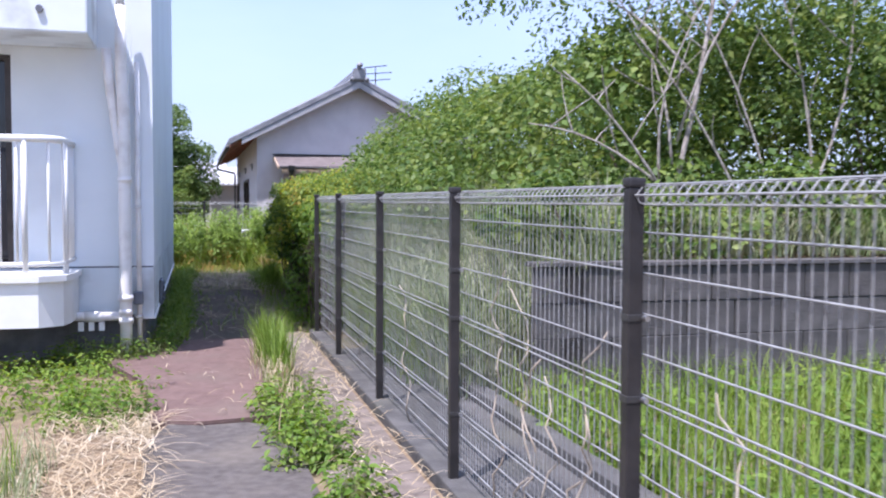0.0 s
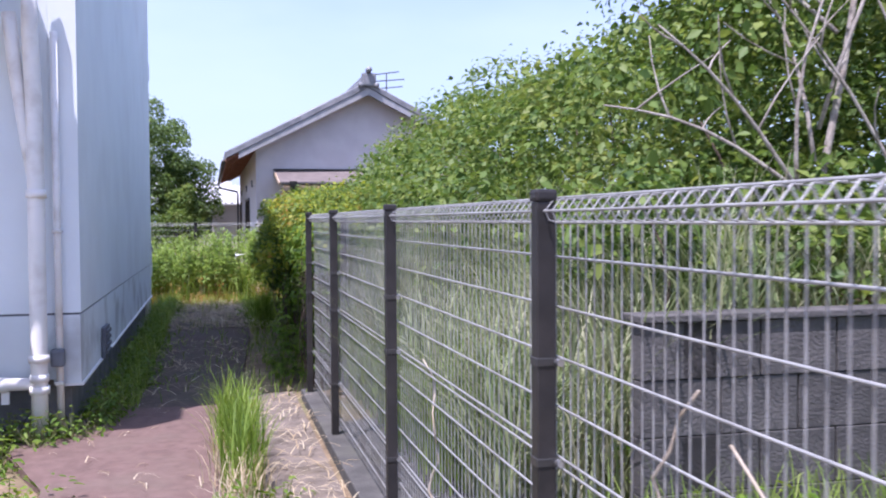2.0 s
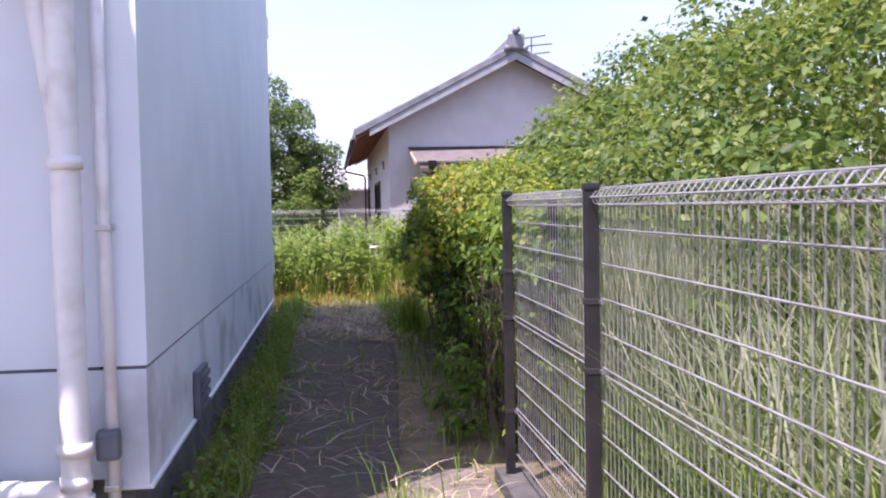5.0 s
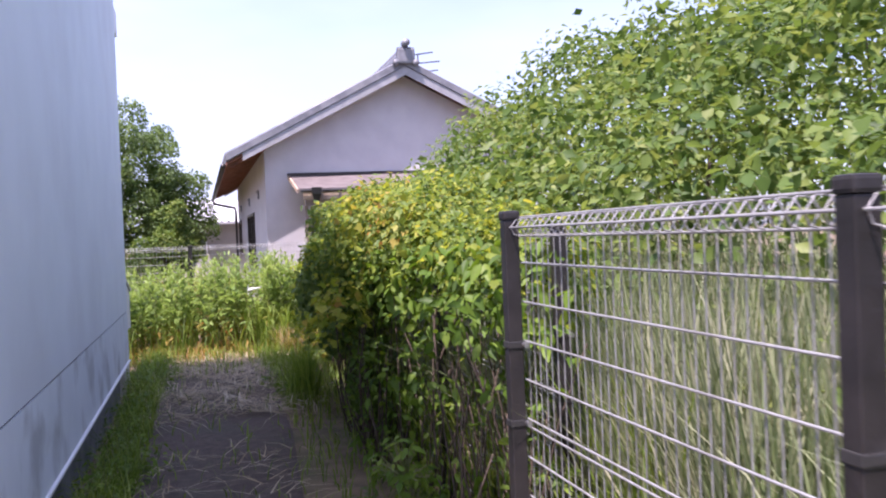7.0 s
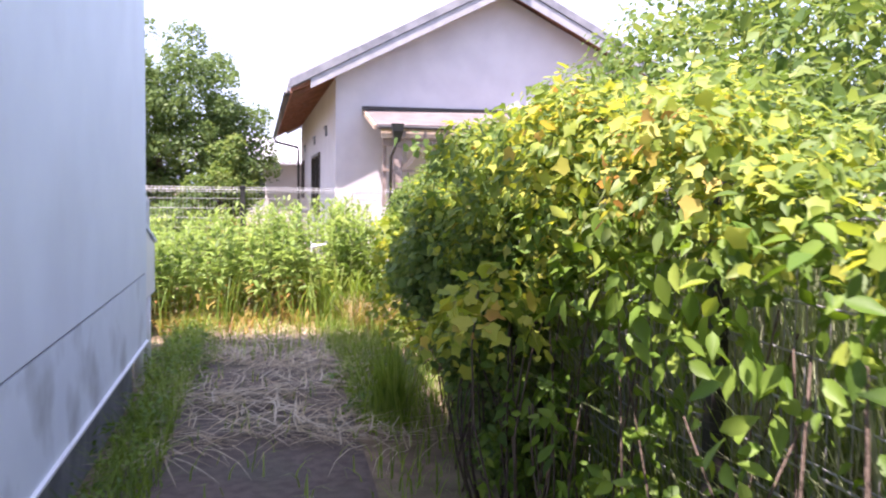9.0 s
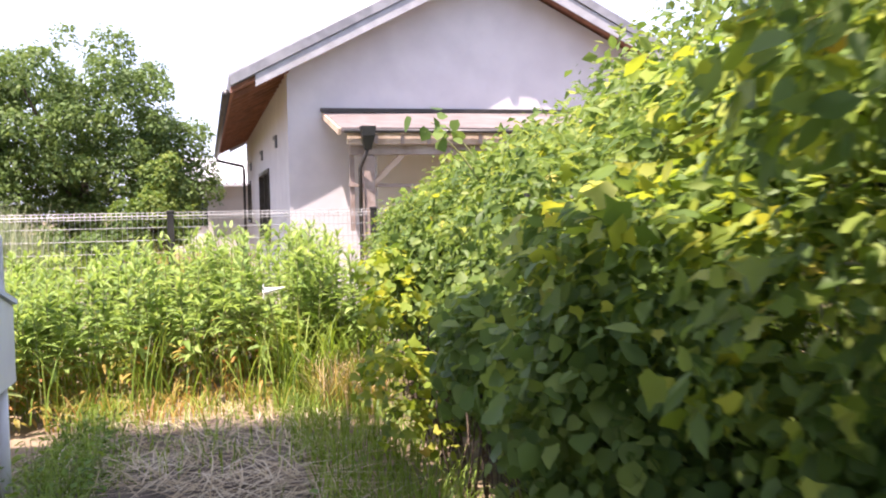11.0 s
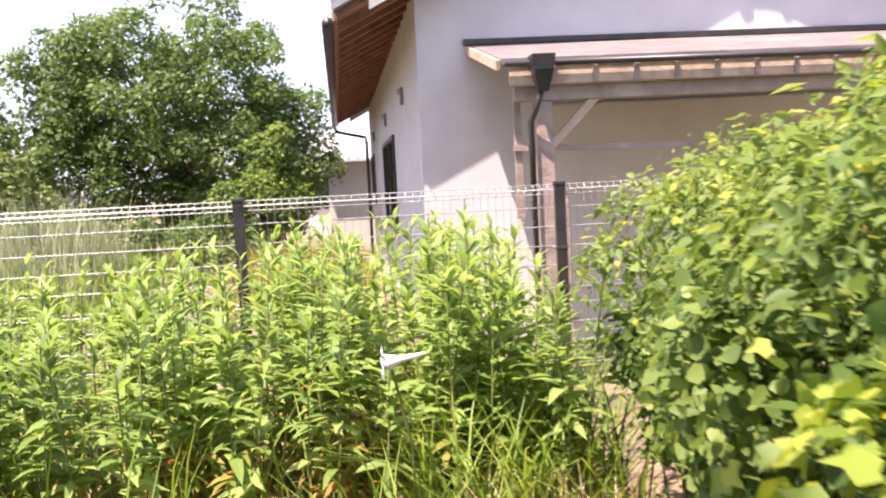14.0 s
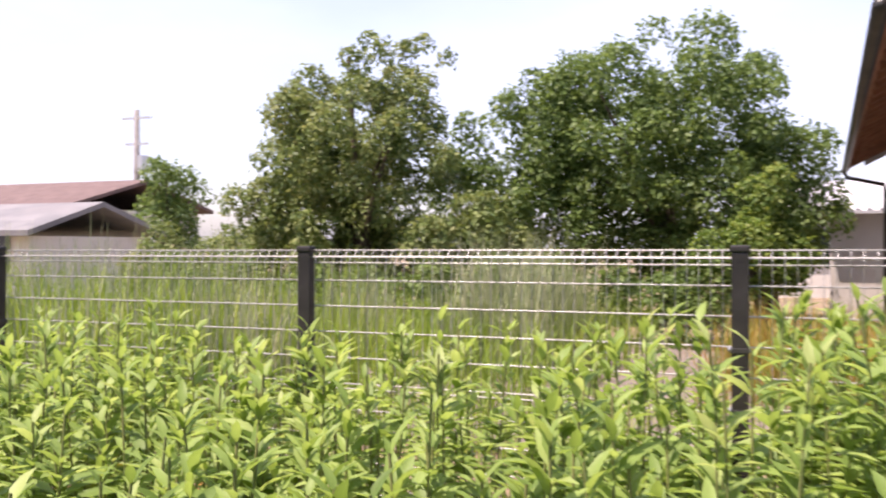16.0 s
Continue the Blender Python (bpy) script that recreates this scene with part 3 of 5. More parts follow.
def drainpipes():
    x, y = -0.70, 8.46
    d = thing("rainwater_pipe", "thick white rainwater pipe strapped to the wall corner", "drainpipe", at=(0.06, 0, 0))
    part("pipe", pipe([(x - 0.02, y, 3.24), (x - 0.02, y, 2.75), (x, y, 2.2), (x, y, 0.62), (x, y, -0.03)], [0.045, 0.052, 0.055, 0.055, 0.052], 16), PVC, d, smooth=True)
    part("pipe_top_cone", pipe([(x - 0.02, y, 3.38), (x - 0.02, y, 3.24)], [0.012, 0.044], 12), PVC, d, smooth=True)
    wrap = [(x - 0.15, y + 0.03, 2.85), (x - 0.12, y + 0.03, 2.5), (x - 0.06, y + 0.02, 2.0), (x - 0.02, y, 1.68)]
    part("side_branch", pipe(wrap, [0.045, 0.045, 0.035, 0.02], 12), PVC, d, "white tapering branch that joins the pipe", True)
    for z, r in ((1.66, 0.066), (0.57, 0.068), (0.36, 0.066), (0.44, 0.06)):
        part("socket", pipe([(x, y, z - 0.025), (x, y, z + 0.025)], r, 16), PVC, d, smooth=True)
    part("bracket", box(x - 0.01, x + 0.01, y, 8.62, 1.65, 1.67), STEEL, d)
    part("cross_pipe", pipe([(x - 0.05, y + 0.02, 0.40), (-1.6, y + 0.02, 0.41), (-3.4, y + 0.02, 0.42)], 0.042, 14), PVC, d, "white horizontal pipe under the balcony", True)
    part("cross_socket", pipe([(x - 0.20, y + 0.02, 0.40), (x - 0.36, y + 0.02, 0.40)], 0.05, 14), PVC, d, smooth=True)
    for i in range(3):
        part("strap", box(x - 0.42 + 0.09 * i, x - 0.37 + 0.09 * i, y + 0.01, y + 0.03, 0.27, 0.355, 0.004), WHITE, d)
    part("dark_bracket", box(x + 0.06, x + 0.15, 8.50, 8.58, 0.50, 0.62, 0.02), SEAL, d)
    s = thing("cable_conduit", "thin white conduit pipe on the building corner", "drainpipe", at=(0.045, 0, 0))
    part("conduit", pipe([(-0.575, 8.57, 2.75), (-0.575, 8.57, 1.5), (-0.57, 8.57, -0.03)], 0.024, 12), PVC, s, smooth=True)
    for z in (0.37, 1.4):
        part("clip", box(-0.605, -0.545, 8.54, 8.617, z, z + 0.025, 0.004), STEEL, s)


drainpipes()


# ---- welded mesh fences ----
LEVELS = [1.38 - 0.123 * i for i in range(11)]


def fence_meshes(length):
    """One bay from x = 0: upright wires, one level wire, rolled top, as arrays."""
    n = int(round(length / 0.048))
    xs = (np.arange(n) + 0.5) * length / n
    upright = tubes([(x, 0.006, 0.09) for x in xs], [(x, 0.006, 1.462) for x in xs], 0.0021)
    level = tubes([(0.0, -0.001, 0)], [(length, -0.001, 0)], 0.0035, 6)
    loop = [(0.006, 1.462), (-0.030, 1.470), (-0.040, 1.492), (-0.018, 1.520), (0.012, 1.518), (0.026, 1.494), (0.006, 1.462)]
    q0, q1, s = [], [], []
    for x in xs:
        for a, b in zip(loop, loop[1:]):
            q0.append((x, *a)), q1.append((x, *b)), s.append(0.0022)
    for y, z in ((-0.042, 1.492), (0.0, 1.524), (0.028, 1.494), (-0.012, 1.464)):
        q0.append((0.0, y, z)), q1.append((length, y, z)), s.append(0.0042)
    return upright, level, tubes(q0, q1, np.array(s))


def fence(name, label, stations, m, stout=1.0):
    """Posts at the stations along x, bays between, laid out by the pose m."""
    f = thing(name, label, "fence")
    f.matrix_world = m
    post_me = cap_me = clamp_me = None
    bays = {}
    for i, x in enumerate(stations):
        if post_me is None:
            po = part("post", box(-0.023 * stout, 0.023 * stout, -0.060, -0.012, -0.05, 1.515, 0.004), POST, f)
            ca = part("cap", box(-0.027 * stout, 0.027 * stout, -0.064, -0.008, 1.515, 1.545, 0.008), POST, po)
            post_me, cap_me = po.data, ca.data
        else:
            po = new("post", post_me)
            po.parent = f
            ca = new("cap", cap_me)
            ca.parent = po
        po.location = (x, 0, 0)
        for z in (LEVELS[2] - 0.01, LEVELS[4] - 0.011, LEVELS[8] - 0.011):
            if clamp_me is None:
                cl = part("clamp", box(-0.026 * stout, 0.026 * stout, -0.063, -0.008, -0.011, 0.011, 0.003), BLACKMETAL, po, "black clamp band")
                bo = part("bolt", pipe([(-0.050, -0.010, 0), (-0.014, -0.010, 0)], 0.009, 8), STEEL, po, "steel bolt")
                clamp_me, bolt_me = cl.data, bo.data
            else:
                cl = new("clamp", clamp_me)
                bo = new("bolt", bolt_me)
                cl.parent = bo.parent = po
            bo.location = (0, 0, z)
            cl.location = (0, 0, z)
    for a, b in zip(stations, stations[1:]):
        key = round(b - a, 3)
        if key not in bays:
            upright, level, roll = fence_meshes(b - a)
            pa = tagged(np_part("wire_panel", upright[0], [upright[1]], WIRE, f), kind="stuff")
            ro = np_part("top_roll", roll[0], [roll[1]], WIRE, pa)
            li = np_part("level_wire", level[0], [level[1]], WIRE, pa)
            li.location = (0, 0, LEVELS[0])
            bays[key] = pa.data, ro.data, li.data
            rest = LEVELS[1:]
        else:
            pa = new("wire_panel", bays[key][0])
            pa.parent = f
            tagged(pa, kind="stuff")
            ro = new("top_roll", bays[key][1])
            ro.parent = pa
            rest = LEVELS
        for z in (*rest, LEVELS[4] - 0.024, LEVELS[8] - 0.024):
            li = new("level_wire", bays[key][2])
            li.parent, li.location = pa, (0, 0, z)
        pa.location = (a, 0, 0)
    return f


# the fence beside the path runs along y; local x becomes world y, local -y faces the path
fence("mesh_fence", "grey welded mesh fence with dark brown posts and rolled top", [-4.0, -2.0, 0.0, 2.0, 4.0, 6.0, 8.0, 9.60],
      Matrix.Translation((1.30, 0, 0.0)) @ Matrix(((0, 1, 0, 0), (1, 0, 0, 0), (0, 0, 1, 0), (0, 0, 0, 1))))
# past the last post the line steps back behind the creeper
fence("mesh_fence", "overgrown grey mesh fence with dark posts under the creeper", [10.10, 11.95, 13.58, 15.35],
      Matrix.Translation((1.66, 0, -0.04)) @ Matrix(((0, 1, 0, 0), (1, 0, 0, 0), (0, 0, 1, 0), (0, 0, 0, 1))))
fence("mesh_fence", "grey welded mesh fence with dark brown posts across the weedy yard", [-15.825 + 2.0 * i for i in range(11)], Matrix.Translation((0, 21.74, -0.08)), 1.4)


# ---- the tiled house behind the back fence ----
def house():
    XL, XR, XM = 1.52, 6.70, 4.11
    YF, YB, EZ = 23.92, 36.0, 3.02
    SL = 0.515
    h = thing("house", "single-storey lavender-grey house with a grey tiled gable roof", "house")
    RZ = 4.66
    zt = lambda x: RZ - SL * abs(x - XM)
    part("gable_wall", prism([(XL, -0.1), (XR, -0.1), (XR, zt(XR) - 0.16), (XM, zt(XM) - 0.16), (XL, zt(XL) - 0.16)], "y", YF, YF + 0.16), HOUSEWALL, h, "smooth lavender-grey rendered gable")
    part("rear_gable", prism([(XL, -0.1), (XR, -0.1), (XR, zt(XR) - 0.16), (XM, zt(XM) - 0.16), (XL, zt(XL) - 0.16)], "y", YB - 0.16, YB), HOUSEWALL, h)
    part("far_side_wall", box(XR - 0.16, XR, YF + 0.161, YB - 0.161, -0.1, zt(XR) - 0.16), HOUSEWALL, h)
    # the long side wall, with two window openings
    top = zt(XL) - 0.17
    spans = [(YF + 0.161, 27.6, -0.1, top), (27.6, 30.3, -0.1, 0.95), (27.6, 30.3, 2.12, top), (30.3, 34.0, -0.1, top), (34.0, 35.4, -0.1, 1.2), (34.0, 35.4, 2.12, top), (35.4, YB - 0.161, -0.1, top)]
    for a, b, c, d in spans:
        part("side_wall", box(XL, XL + 0.16, a, b, c, d), HOUSEWALL, h)
    for a, b, c in ((27.6, 30.3, 0.95), (34.0, 35.4, 1.2)):
        w = part("window", box(XL + 0.07, XL + 0.09, a, b, c, 2.12), GLASS_DARK, h, "dark shuttered window")
        part("window_frame", box(XL - 0.03, XL + 0.10, a, a + 0.06, c, 2.12, 0.006), ALU, w)
        part("window_frame", box(XL - 0.03, XL + 0.10, b - 0.06, b, c, 2.12, 0.006), ALU, w)
        part("window_frame", box(XL - 0.03, XL + 0.10, a + 0.061, b - 0.061, 2.06, 2.12, 0.006), ALU, w)
        part("window_frame", box(XL - 0.01, XL + 0.10, (a + b) / 2 - 0.03, (a + b) / 2 + 0.03, c, 2.059, 0.006), ALU, w)
        part("window_sill", box(XL - 0.05, XL + 0.10, a, b, c - 0.05, c - 0.002, 0.008), ALU, w)
    for y in (25.8, 29.3, 33.6):
        v = part("wall_vent", box(XL - 0.03, XL - 0.001, y - 0.09, y + 0.09, 2.33, 2.51, 0.01), SEAL, h, "small dark square vent")
        part("vent_hood", box(XL - 0.06, XL - 0.031, y - 0.07, y + 0.07, 2.44, 2.50, 0.008), BARGE, v)
    # roof
    EX = 0.83
    ya, yb = YF - 0.39, YB + 0.4
    for s, ex in ((1, EX), (-1, 2 * XM - EX)):
        ze = zt(ex)
        rf = part("roof_plane", prism([(ex, ze - 0.07), (XM, RZ - 0.07), (XM, RZ), (ex, ze)], "y", ya, yb), TILE, h, "grey tiled roof slope")
        part("soffit", prism([(ex + s * 0.03, ze - 0.125 + 0.015), (XM, RZ - 0.125), (XM, RZ - 0.075), (ex + s * 0.03, ze - 0.075 + 0.015)], "y", ya + 0.05, yb - 0.05), SOFFIT, h, "red-brown boarded soffit")
        for k in range(int((YB - YF) / 0.45)):
            y = ya + 0.3 + k * 0.45
            part("rafter", prism([(ex + s * 0.04, ze - 0.20 + 0.02), (XL + 0.02 if s > 0 else XR - 0.02, zt(XL) - 0.20), (XL + 0.02 if s > 0 else XR - 0.02, zt(XL) - 0.127), (ex + s * 0.04, ze - 0.127 + 0.02)], "y", y, y + 0.06), SOFFIT, h) if s > 0 else None
        for y in (ya - 0.03, yb + 0.001):
            b = part("barge_board", prism([(ex + s * 0.29, ze + 0.15 - 0.215), (XM, RZ - 0.235), (XM, RZ - 0.075), (ex + s * 0.29, ze + 0.15 - 0.075)], "y", y, y + 0.028), BARGE, h, "pale grey barge board")
        part("barge_trim", prism([(ex, ze - 0.06), (XM, RZ - 0.06), (XM, RZ + 0.06), (ex, ze + 0.06)], "y", ya - 0.05, ya + 0.10), TILE, h, "grey verge tiles")
        # rolled verge tiles and courses that run down the slope
        rows = int((yb - ya) / 0.27)
        L = math.hypot(XM - ex, RZ - ze)
        first = part("tile_roll", pipe([(ex, 0, ze + 0.0), (XM, 0, RZ)], 0.055, 8), TILE, rf, smooth=True)
        first.location = (0, ya + 0.02, 0.03)
        for k in range(1, rows):
            o = new("tile_roll", first.data)
            o.parent, o.location = rf, (0, ya + 0.02 + 0.27 * k, 0.03)
        part("eave_board", box(min(ex, ex + s * 0.03), max(ex, ex + s * 0.03), ya, yb, ze - 0.14, ze - 0.072), SOFFIT, h)
    part("ridge", box(XM - 0.10, XM + 0.10, ya - 0.03, yb, RZ - 0.02, RZ + 0.20, 0.03), TILE, h, "stacked ridge tiles")
    part("ridge_cap", pipe([(XM, ya - 0.05, RZ + 0.22), (XM, yb, RZ + 0.22)], 0.09, 10), TILE, h, smooth=True)
    orn = part("ridge_end_tile", box(XM - 0.17, XM + 0.17, ya - 0.12, ya - 0.051, RZ - 0.05, RZ + 0.26, 0.05), TILE, h, "ornamental ridge-end tile")
    part("ridge_roll", pipe([(XM, ya - 0.20, RZ + 0.33), (XM, ya - 0.02, RZ + 0.33)], 0.07, 10), TILE, orn, smooth=True)
    for dx in (-0.19, 0.19):
        part("end_scroll", pipe([(XM + dx, ya - 0.13, RZ - 0.02), (XM + dx, ya - 0.05, RZ - 0.02)], 0.06, 10), TILE, orn, smooth=True)
    # gutter and downpipe
    gz = zt(EX) - 0.14
    g = part("gutter", pipe([(EX - 0.05, ya + 0.1, gz), (EX - 0.05, yb - 0.1, gz - 0.04)], 0.05, 8), BLACKMETAL, h, "black half-round gutter", True)
    part("downpipe", pipe([(EX - 0.05, yb - 0.5, gz - 0.04), (EX - 0.02, yb - 0.5, gz - 0.16), (XL - 0.10, yb - 0.5, gz - 0.30), (XL - 0.08, yb - 0.5, gz - 0.42), (XL - 0.08, yb - 0.5, 0.0)], 0.035, 8), BLACKMETAL, g, smooth=True)
    # porch on the gable side
    p0x, p1x, py = 1.97, 6.2, 22.55
    pr = part("porch_roof", prism([(py - 0.13, 2.295), (YF - 0.003, 2.61), (YF - 0.003, 2.65), (py - 0.13, 2.335)], "x", p0x, p1x), SHEET, h, "brown-grey sheet metal porch roof")
    part("roof_edge", beam((p0x - 0.02, py - 0.13, 2.29), (p0x - 0.02, YF - 0.02, 2.605), 0.03, 0.07), TIMBER, pr, "pale timber verge board")
    part("porch_gutter", pipe([(p0x + 0.02, py - 0.16, 2.295), (p1x, py - 0.16, 2.285)], 0.022, 8), BLACKMETAL, h, "thin dark gutter", True)
    part("roof_flashing", box(p0x - 0.05, p1x, YF - 0.035, YF - 0.004, 2.653, 2.70), ALU, pr)
    for i in range(14):
        x = p0x + 0.16 + 0.30 * i
        part("porch_rafter", beam((x, py - 0.07, 2.255), (x, YF - 0.02, 2.56), 0.05, 0.06), OLDTIMBER, pr)
    part("porch_fascia", box(p0x + 0.06, p1x, py - 0.115, py - 0.085, 2.15, 2.275, 0.004), TIMBER, h, "pale timber fascia under the porch roof")
    for i in range(13):
        x = p0x + 0.36 + 0.30 * i
        part("fascia_batten", box(x, x + 0.035, py - 0.130, py - 0.116, 2.152, 2.273), OLDTIMBER, h)
    part("porch_beam", box(p0x + 0.10, p1x, py - 0.05, py + 0.05, 2.04, 2.145, 0.006), OLDTIMBER, h)
    for x in (2.28, 5.6):
        part("porch_post", box(x - 0.06, x + 0.06, py - 0.06, py + 0.06, -0.05, 2.035, 0.008), OLDTIMBER, h, "weathered square porch post")
    part("porch_brace", beam((2.33, py, 1.71), (2.70, py, 2.08), 0.07, 0.06, 0.004), TIMBER, h, "pale diagonal brace")
    part("porch_rail", beam((2.06, py + 0.02, 1.71), (3.4, py + 0.02, 1.68), 0.04, 0.04), OLDTIMBER, h)
    part("porch_tie", beam((2.10, py + 0.05, 1.20), (2.10, py + 0.05, 2.14), 0.05, 0.05), OLDTIMBER, h)
    hp = part("rain_hopper", pipe([(2.24, py - 0.22, 2.34), (2.24, py - 0.22, 2.24), (2.24, py - 0.20, 2.09)], [0.115, 0.10, 0.05], 4), BLACKMETAL, h, "black rain hopper")
    part("hopper_pipe", pipe([(2.24, py - 0.20, 2.11), (2.20, py - 0.14, 1.97), (2.17, py - 0.10, 1.89), (2.17, py - 0.10, 0.0)], 0.022, 8), ALU, hp, smooth=True)
    part("porch_panel", box(2.62, 6.2, YF - 0.05, YF - 0.003, 0.05, 2.11), FARWALL, h, "plain pale porch back panel")
    part("louvred_screen", box(2.40, 2.44, py - 0.02, py + 0.55, 0.1, 1.35), OLDTIMBER, h)
    for i in range(9):
        part("screen_slat", box(2.36, 2.399, py - 0.02, py + 0.55, 0.14 + 0.135 * i, 0.20 + 0.135 * i), BARGE, h)
    a = part("roof_aerial", beam((5.2, 27.0, 4.0), (5.2, 27.0, 5.5), 0.03, 0.03), SEAL, h, "thin television aerial on the roof")
    for z, w in ((5.45, 0.35), (5.25, 0.5), (5.05, 0.45)):
        part("aerial_arm", beam((5.2 - w, 27.0, z), (5.2 + w, 27.0, z + 0.1), 0.03, 0.03), SEAL, a)


house()


# ---- far things beyond the back fence ----
def far_building(x0, x1, y0, y1, wall_z, ridge_z, roof, label, windows=3):
    b = thing("far_building", label, "building")
    part("wall", box(x0, x1, y0, y1, -0.1, wall_z), FARWALL, b)
    ym = (y0 + y1) / 2
    part("roof", prism([(y0 - 0.5, wall_z), (ym, ridge_z), (y1 + 0.5, wall_z), (y1 + 0.5, wall_z + 0.15), (ym, ridge_z + 0.15), (y0 - 0.5, wall_z + 0.15)], "x", x0 - 0.5, x1 + 0.5), roof, b)
    for i in range(windows):
        cx = x0 + (i + 0.5) * (x1 - x0) / windows
        w = part("window", box(cx - 0.5, cx + 0.5, y0 - 0.06, y0 - 0.005, 0.9, 1.8), GLASS_DARK, b)
        part("window_frame", box(cx - 0.56, cx + 0.56, y0 - 0.09, y0 - 0.005, 1.8, 1.88), ALU, w)
    return b


far_building(-40.0, -27.0, 46, 54, 3.0, 4.2, FARROOF, "long far building with a rust-brown roof", 5)
far_building(-28.5, -19.2, 36.5, 41, 1.75, 2.6, FARTILE, "low far building with a pale grey tiled roof", 4)
far_building(-1.6, 1.0, 46, 52, 2.4, 3.3, FARGREY, "white far house with a pale metal roof", 2)


def shed():
    s = thing("shed", "small shed with a pale corrugated roof beside the house", "shed")
    part("wall", box(0.55, 1.9, 38.6, 41.5, -0.1, 2.2), FARWALL, s)
    r = part("roof", prism([(38.2, 2.1), (41.9, 2.9), (41.9, 2.96), (38.2, 2.16)], "x", 0.3, 2.2), FARGREY, s)
    for i in range(9):
        part("corrugation", beam((0.4 + 0.22 * i, 38.2, 2.18), (0.4 + 0.22 * i, 41.9, 2.98), 0.08, 0.05), FARGREY, r)


shed()


def utility_pole():
    p = thing("utility_pole", "tall grey utility pole with cross arms far off", "utility pole")
    x, y = -31.5, 55.0
    part("pole", pipe([(x, y, -0.1), (x, y, 8.3)], [0.20, 0.13], 10), CONCRETE, p, smooth=True)
    for z, w in ((7.9, 0.9), (6.6, 0.7)):
        part("cross_arm", beam((x - w, y, z), (x + w, y, z), 0.1, 0.1), STEEL, p)
    part("transformer", pipe([(x + 0.4, y, 5.2), (x + 0.4, y, 6.0)], 0.28, 10), STEEL, p)


utility_pole()


def parked_car():
    c = thing("parked_car", "small white parked van beyond the grass", "car", at=(-1.25, 47.0, -0.22))
    prof = [(-0.8, 0.28), (0.8, 0.28), (0.8, 0.95), (0.72, 1.0), (0.62, 1.45), (0.5, 1.52), (-0.5, 1.52), (-0.62, 1.45), (-0.72, 1.0), (-0.8, 0.95)]
    body = prism(prof, "y", 0, 3.2)
    bmesh.ops.bevel(body, geom=list(body.edges), offset=0.04, segments=2, affect="EDGES")
    part("body", body, CARPAINT, c)
    part("windscreen", box(-0.58, 0.58, -0.012, 0.01, 1.0, 1.40, 0.003), GLASS_DARK, c)
    part("grille", box(-0.45, 0.45, -0.012, 0.01, 0.55, 0.68), BLACKMETAL, c)
    part("bumper", box(-0.8, 0.8, -0.06, -0.013, 0.30, 0.48, 0.02), BLACKMETAL, c)
    for s in (-1, 1):
        part("headlight", box(s * 0.62 - 0.12, s * 0.62 + 0.12, -0.02, 0.01, 0.68, 0.86, 0.005), STEEL, c)
        for y in (0.55, 2.6):
            w = part("wheel", pipe([(s * 0.80 - 0.09 * s, y, 0.27), (s * 0.82, y, 0.27)], 0.27, 18), TYRE, c, smooth=True)
            part("rim", pipe([(s * 0.80, y, 0.27), (s * 0.825, y, 0.27)], 0.16, 12), STEEL, w)


parked_car()


# ---- trees ----
def limb_curve(start, end, bow, r0, r1, bm, steps=5):
    a, b = Vector(start), Vector(end)
    pts = [a.lerp(b, i / steps) + Vector(bow) * math.sin(math.pi * i / steps) for i in range(steps + 1)]
    pipe(pts, [r0 + (r1 - r0) * i / steps for i in range(steps + 1)], 7, bm)
    return pts


def tree(label, base, height, crown, blobs, leaves, leaf_size, material, bark=DARKBARK, limbs=7):
    t = thing("tree", label, "tree")
    x, y, z = base
    bm = bmesh.new()
    limb_curve((x, y, z - 0.1), (x + 0.1, y, z + height * 0.55), (0.1, 0.05, 0), 0.20, 0.12, bm)
    part("trunk", bm, bark, t, smooth=True)
    for i in range(limbs):
        c = blobs[int(i * len(blobs) / limbs)]
        bm = bmesh.new()
        limb_curve((x + 0.05, y, z + height * (0.2 + 0.05 * i)), tuple(c[:3]), (0, 0, 0.2), 0.075, 0.02, bm)
        part("limb", bm, bark, t, smooth=True)
    foliage("crown", blobs, leaves, SMALL, leaf_size, material, t, depth=0.5, low=-0.7, fill=0.35)
    return t


def crown_blobs(cx, cy, z0, z1, rx, ry, count, r0, r1):
    out = []
    for _ in range(count):
        d = unit(rng.normal(size=(1, 3)))[0] * rng.random() ** 0.35
        r = rng.uniform(r0, r1)
        out.append((cx + d[0] * (rx - r * 0.6), cy + d[1] * (ry - r * 0.6), (z0 + z1) / 2 + d[2] * ((z1 - z0) / 2 - r * 0.6), r))
    return out


tree("large dark green broadleaf tree with a spreading crown", (-2.5, 36.5, 0), 4, None, crown_blobs(-2.5, 36.5, -0.2, 6.0, 3.3, 2.6, 150, 0.2, 0.62) + crown_blobs(-0.2, 36.2, 0.0, 3.9, 1.3, 1.4, 40, 0.2, 0.45) + crown_blobs(-5.0, 35.8, -0.2, 5.0, 2.2, 1.5, 80, 0.2, 0.5), 120000, 0.11, TREE_LEAF)
tree("pale olive broadleaf tree with a ragged top", (-7.8, 33.5, 0), 4, None, crown_blobs(-7.8, 33.5, -0.2, 5.2, 2.4, 1.9, 130, 0.16, 0.46) + crown_blobs(-9.2, 33.3, 0.0, 3.4, 1.5, 1.0, 40, 0.18, 0.4) + crown_blobs(-7.4, 33.5, 4.0, 5.6, 1.6, 0.9, 16, 0.12, 0.25) + crown_blobs(-5.4, 33.0, 0.0, 2.6, 1.2, 0.9, 30, 0.18, 0.4), 90000, 0.10, TREE_PALE)
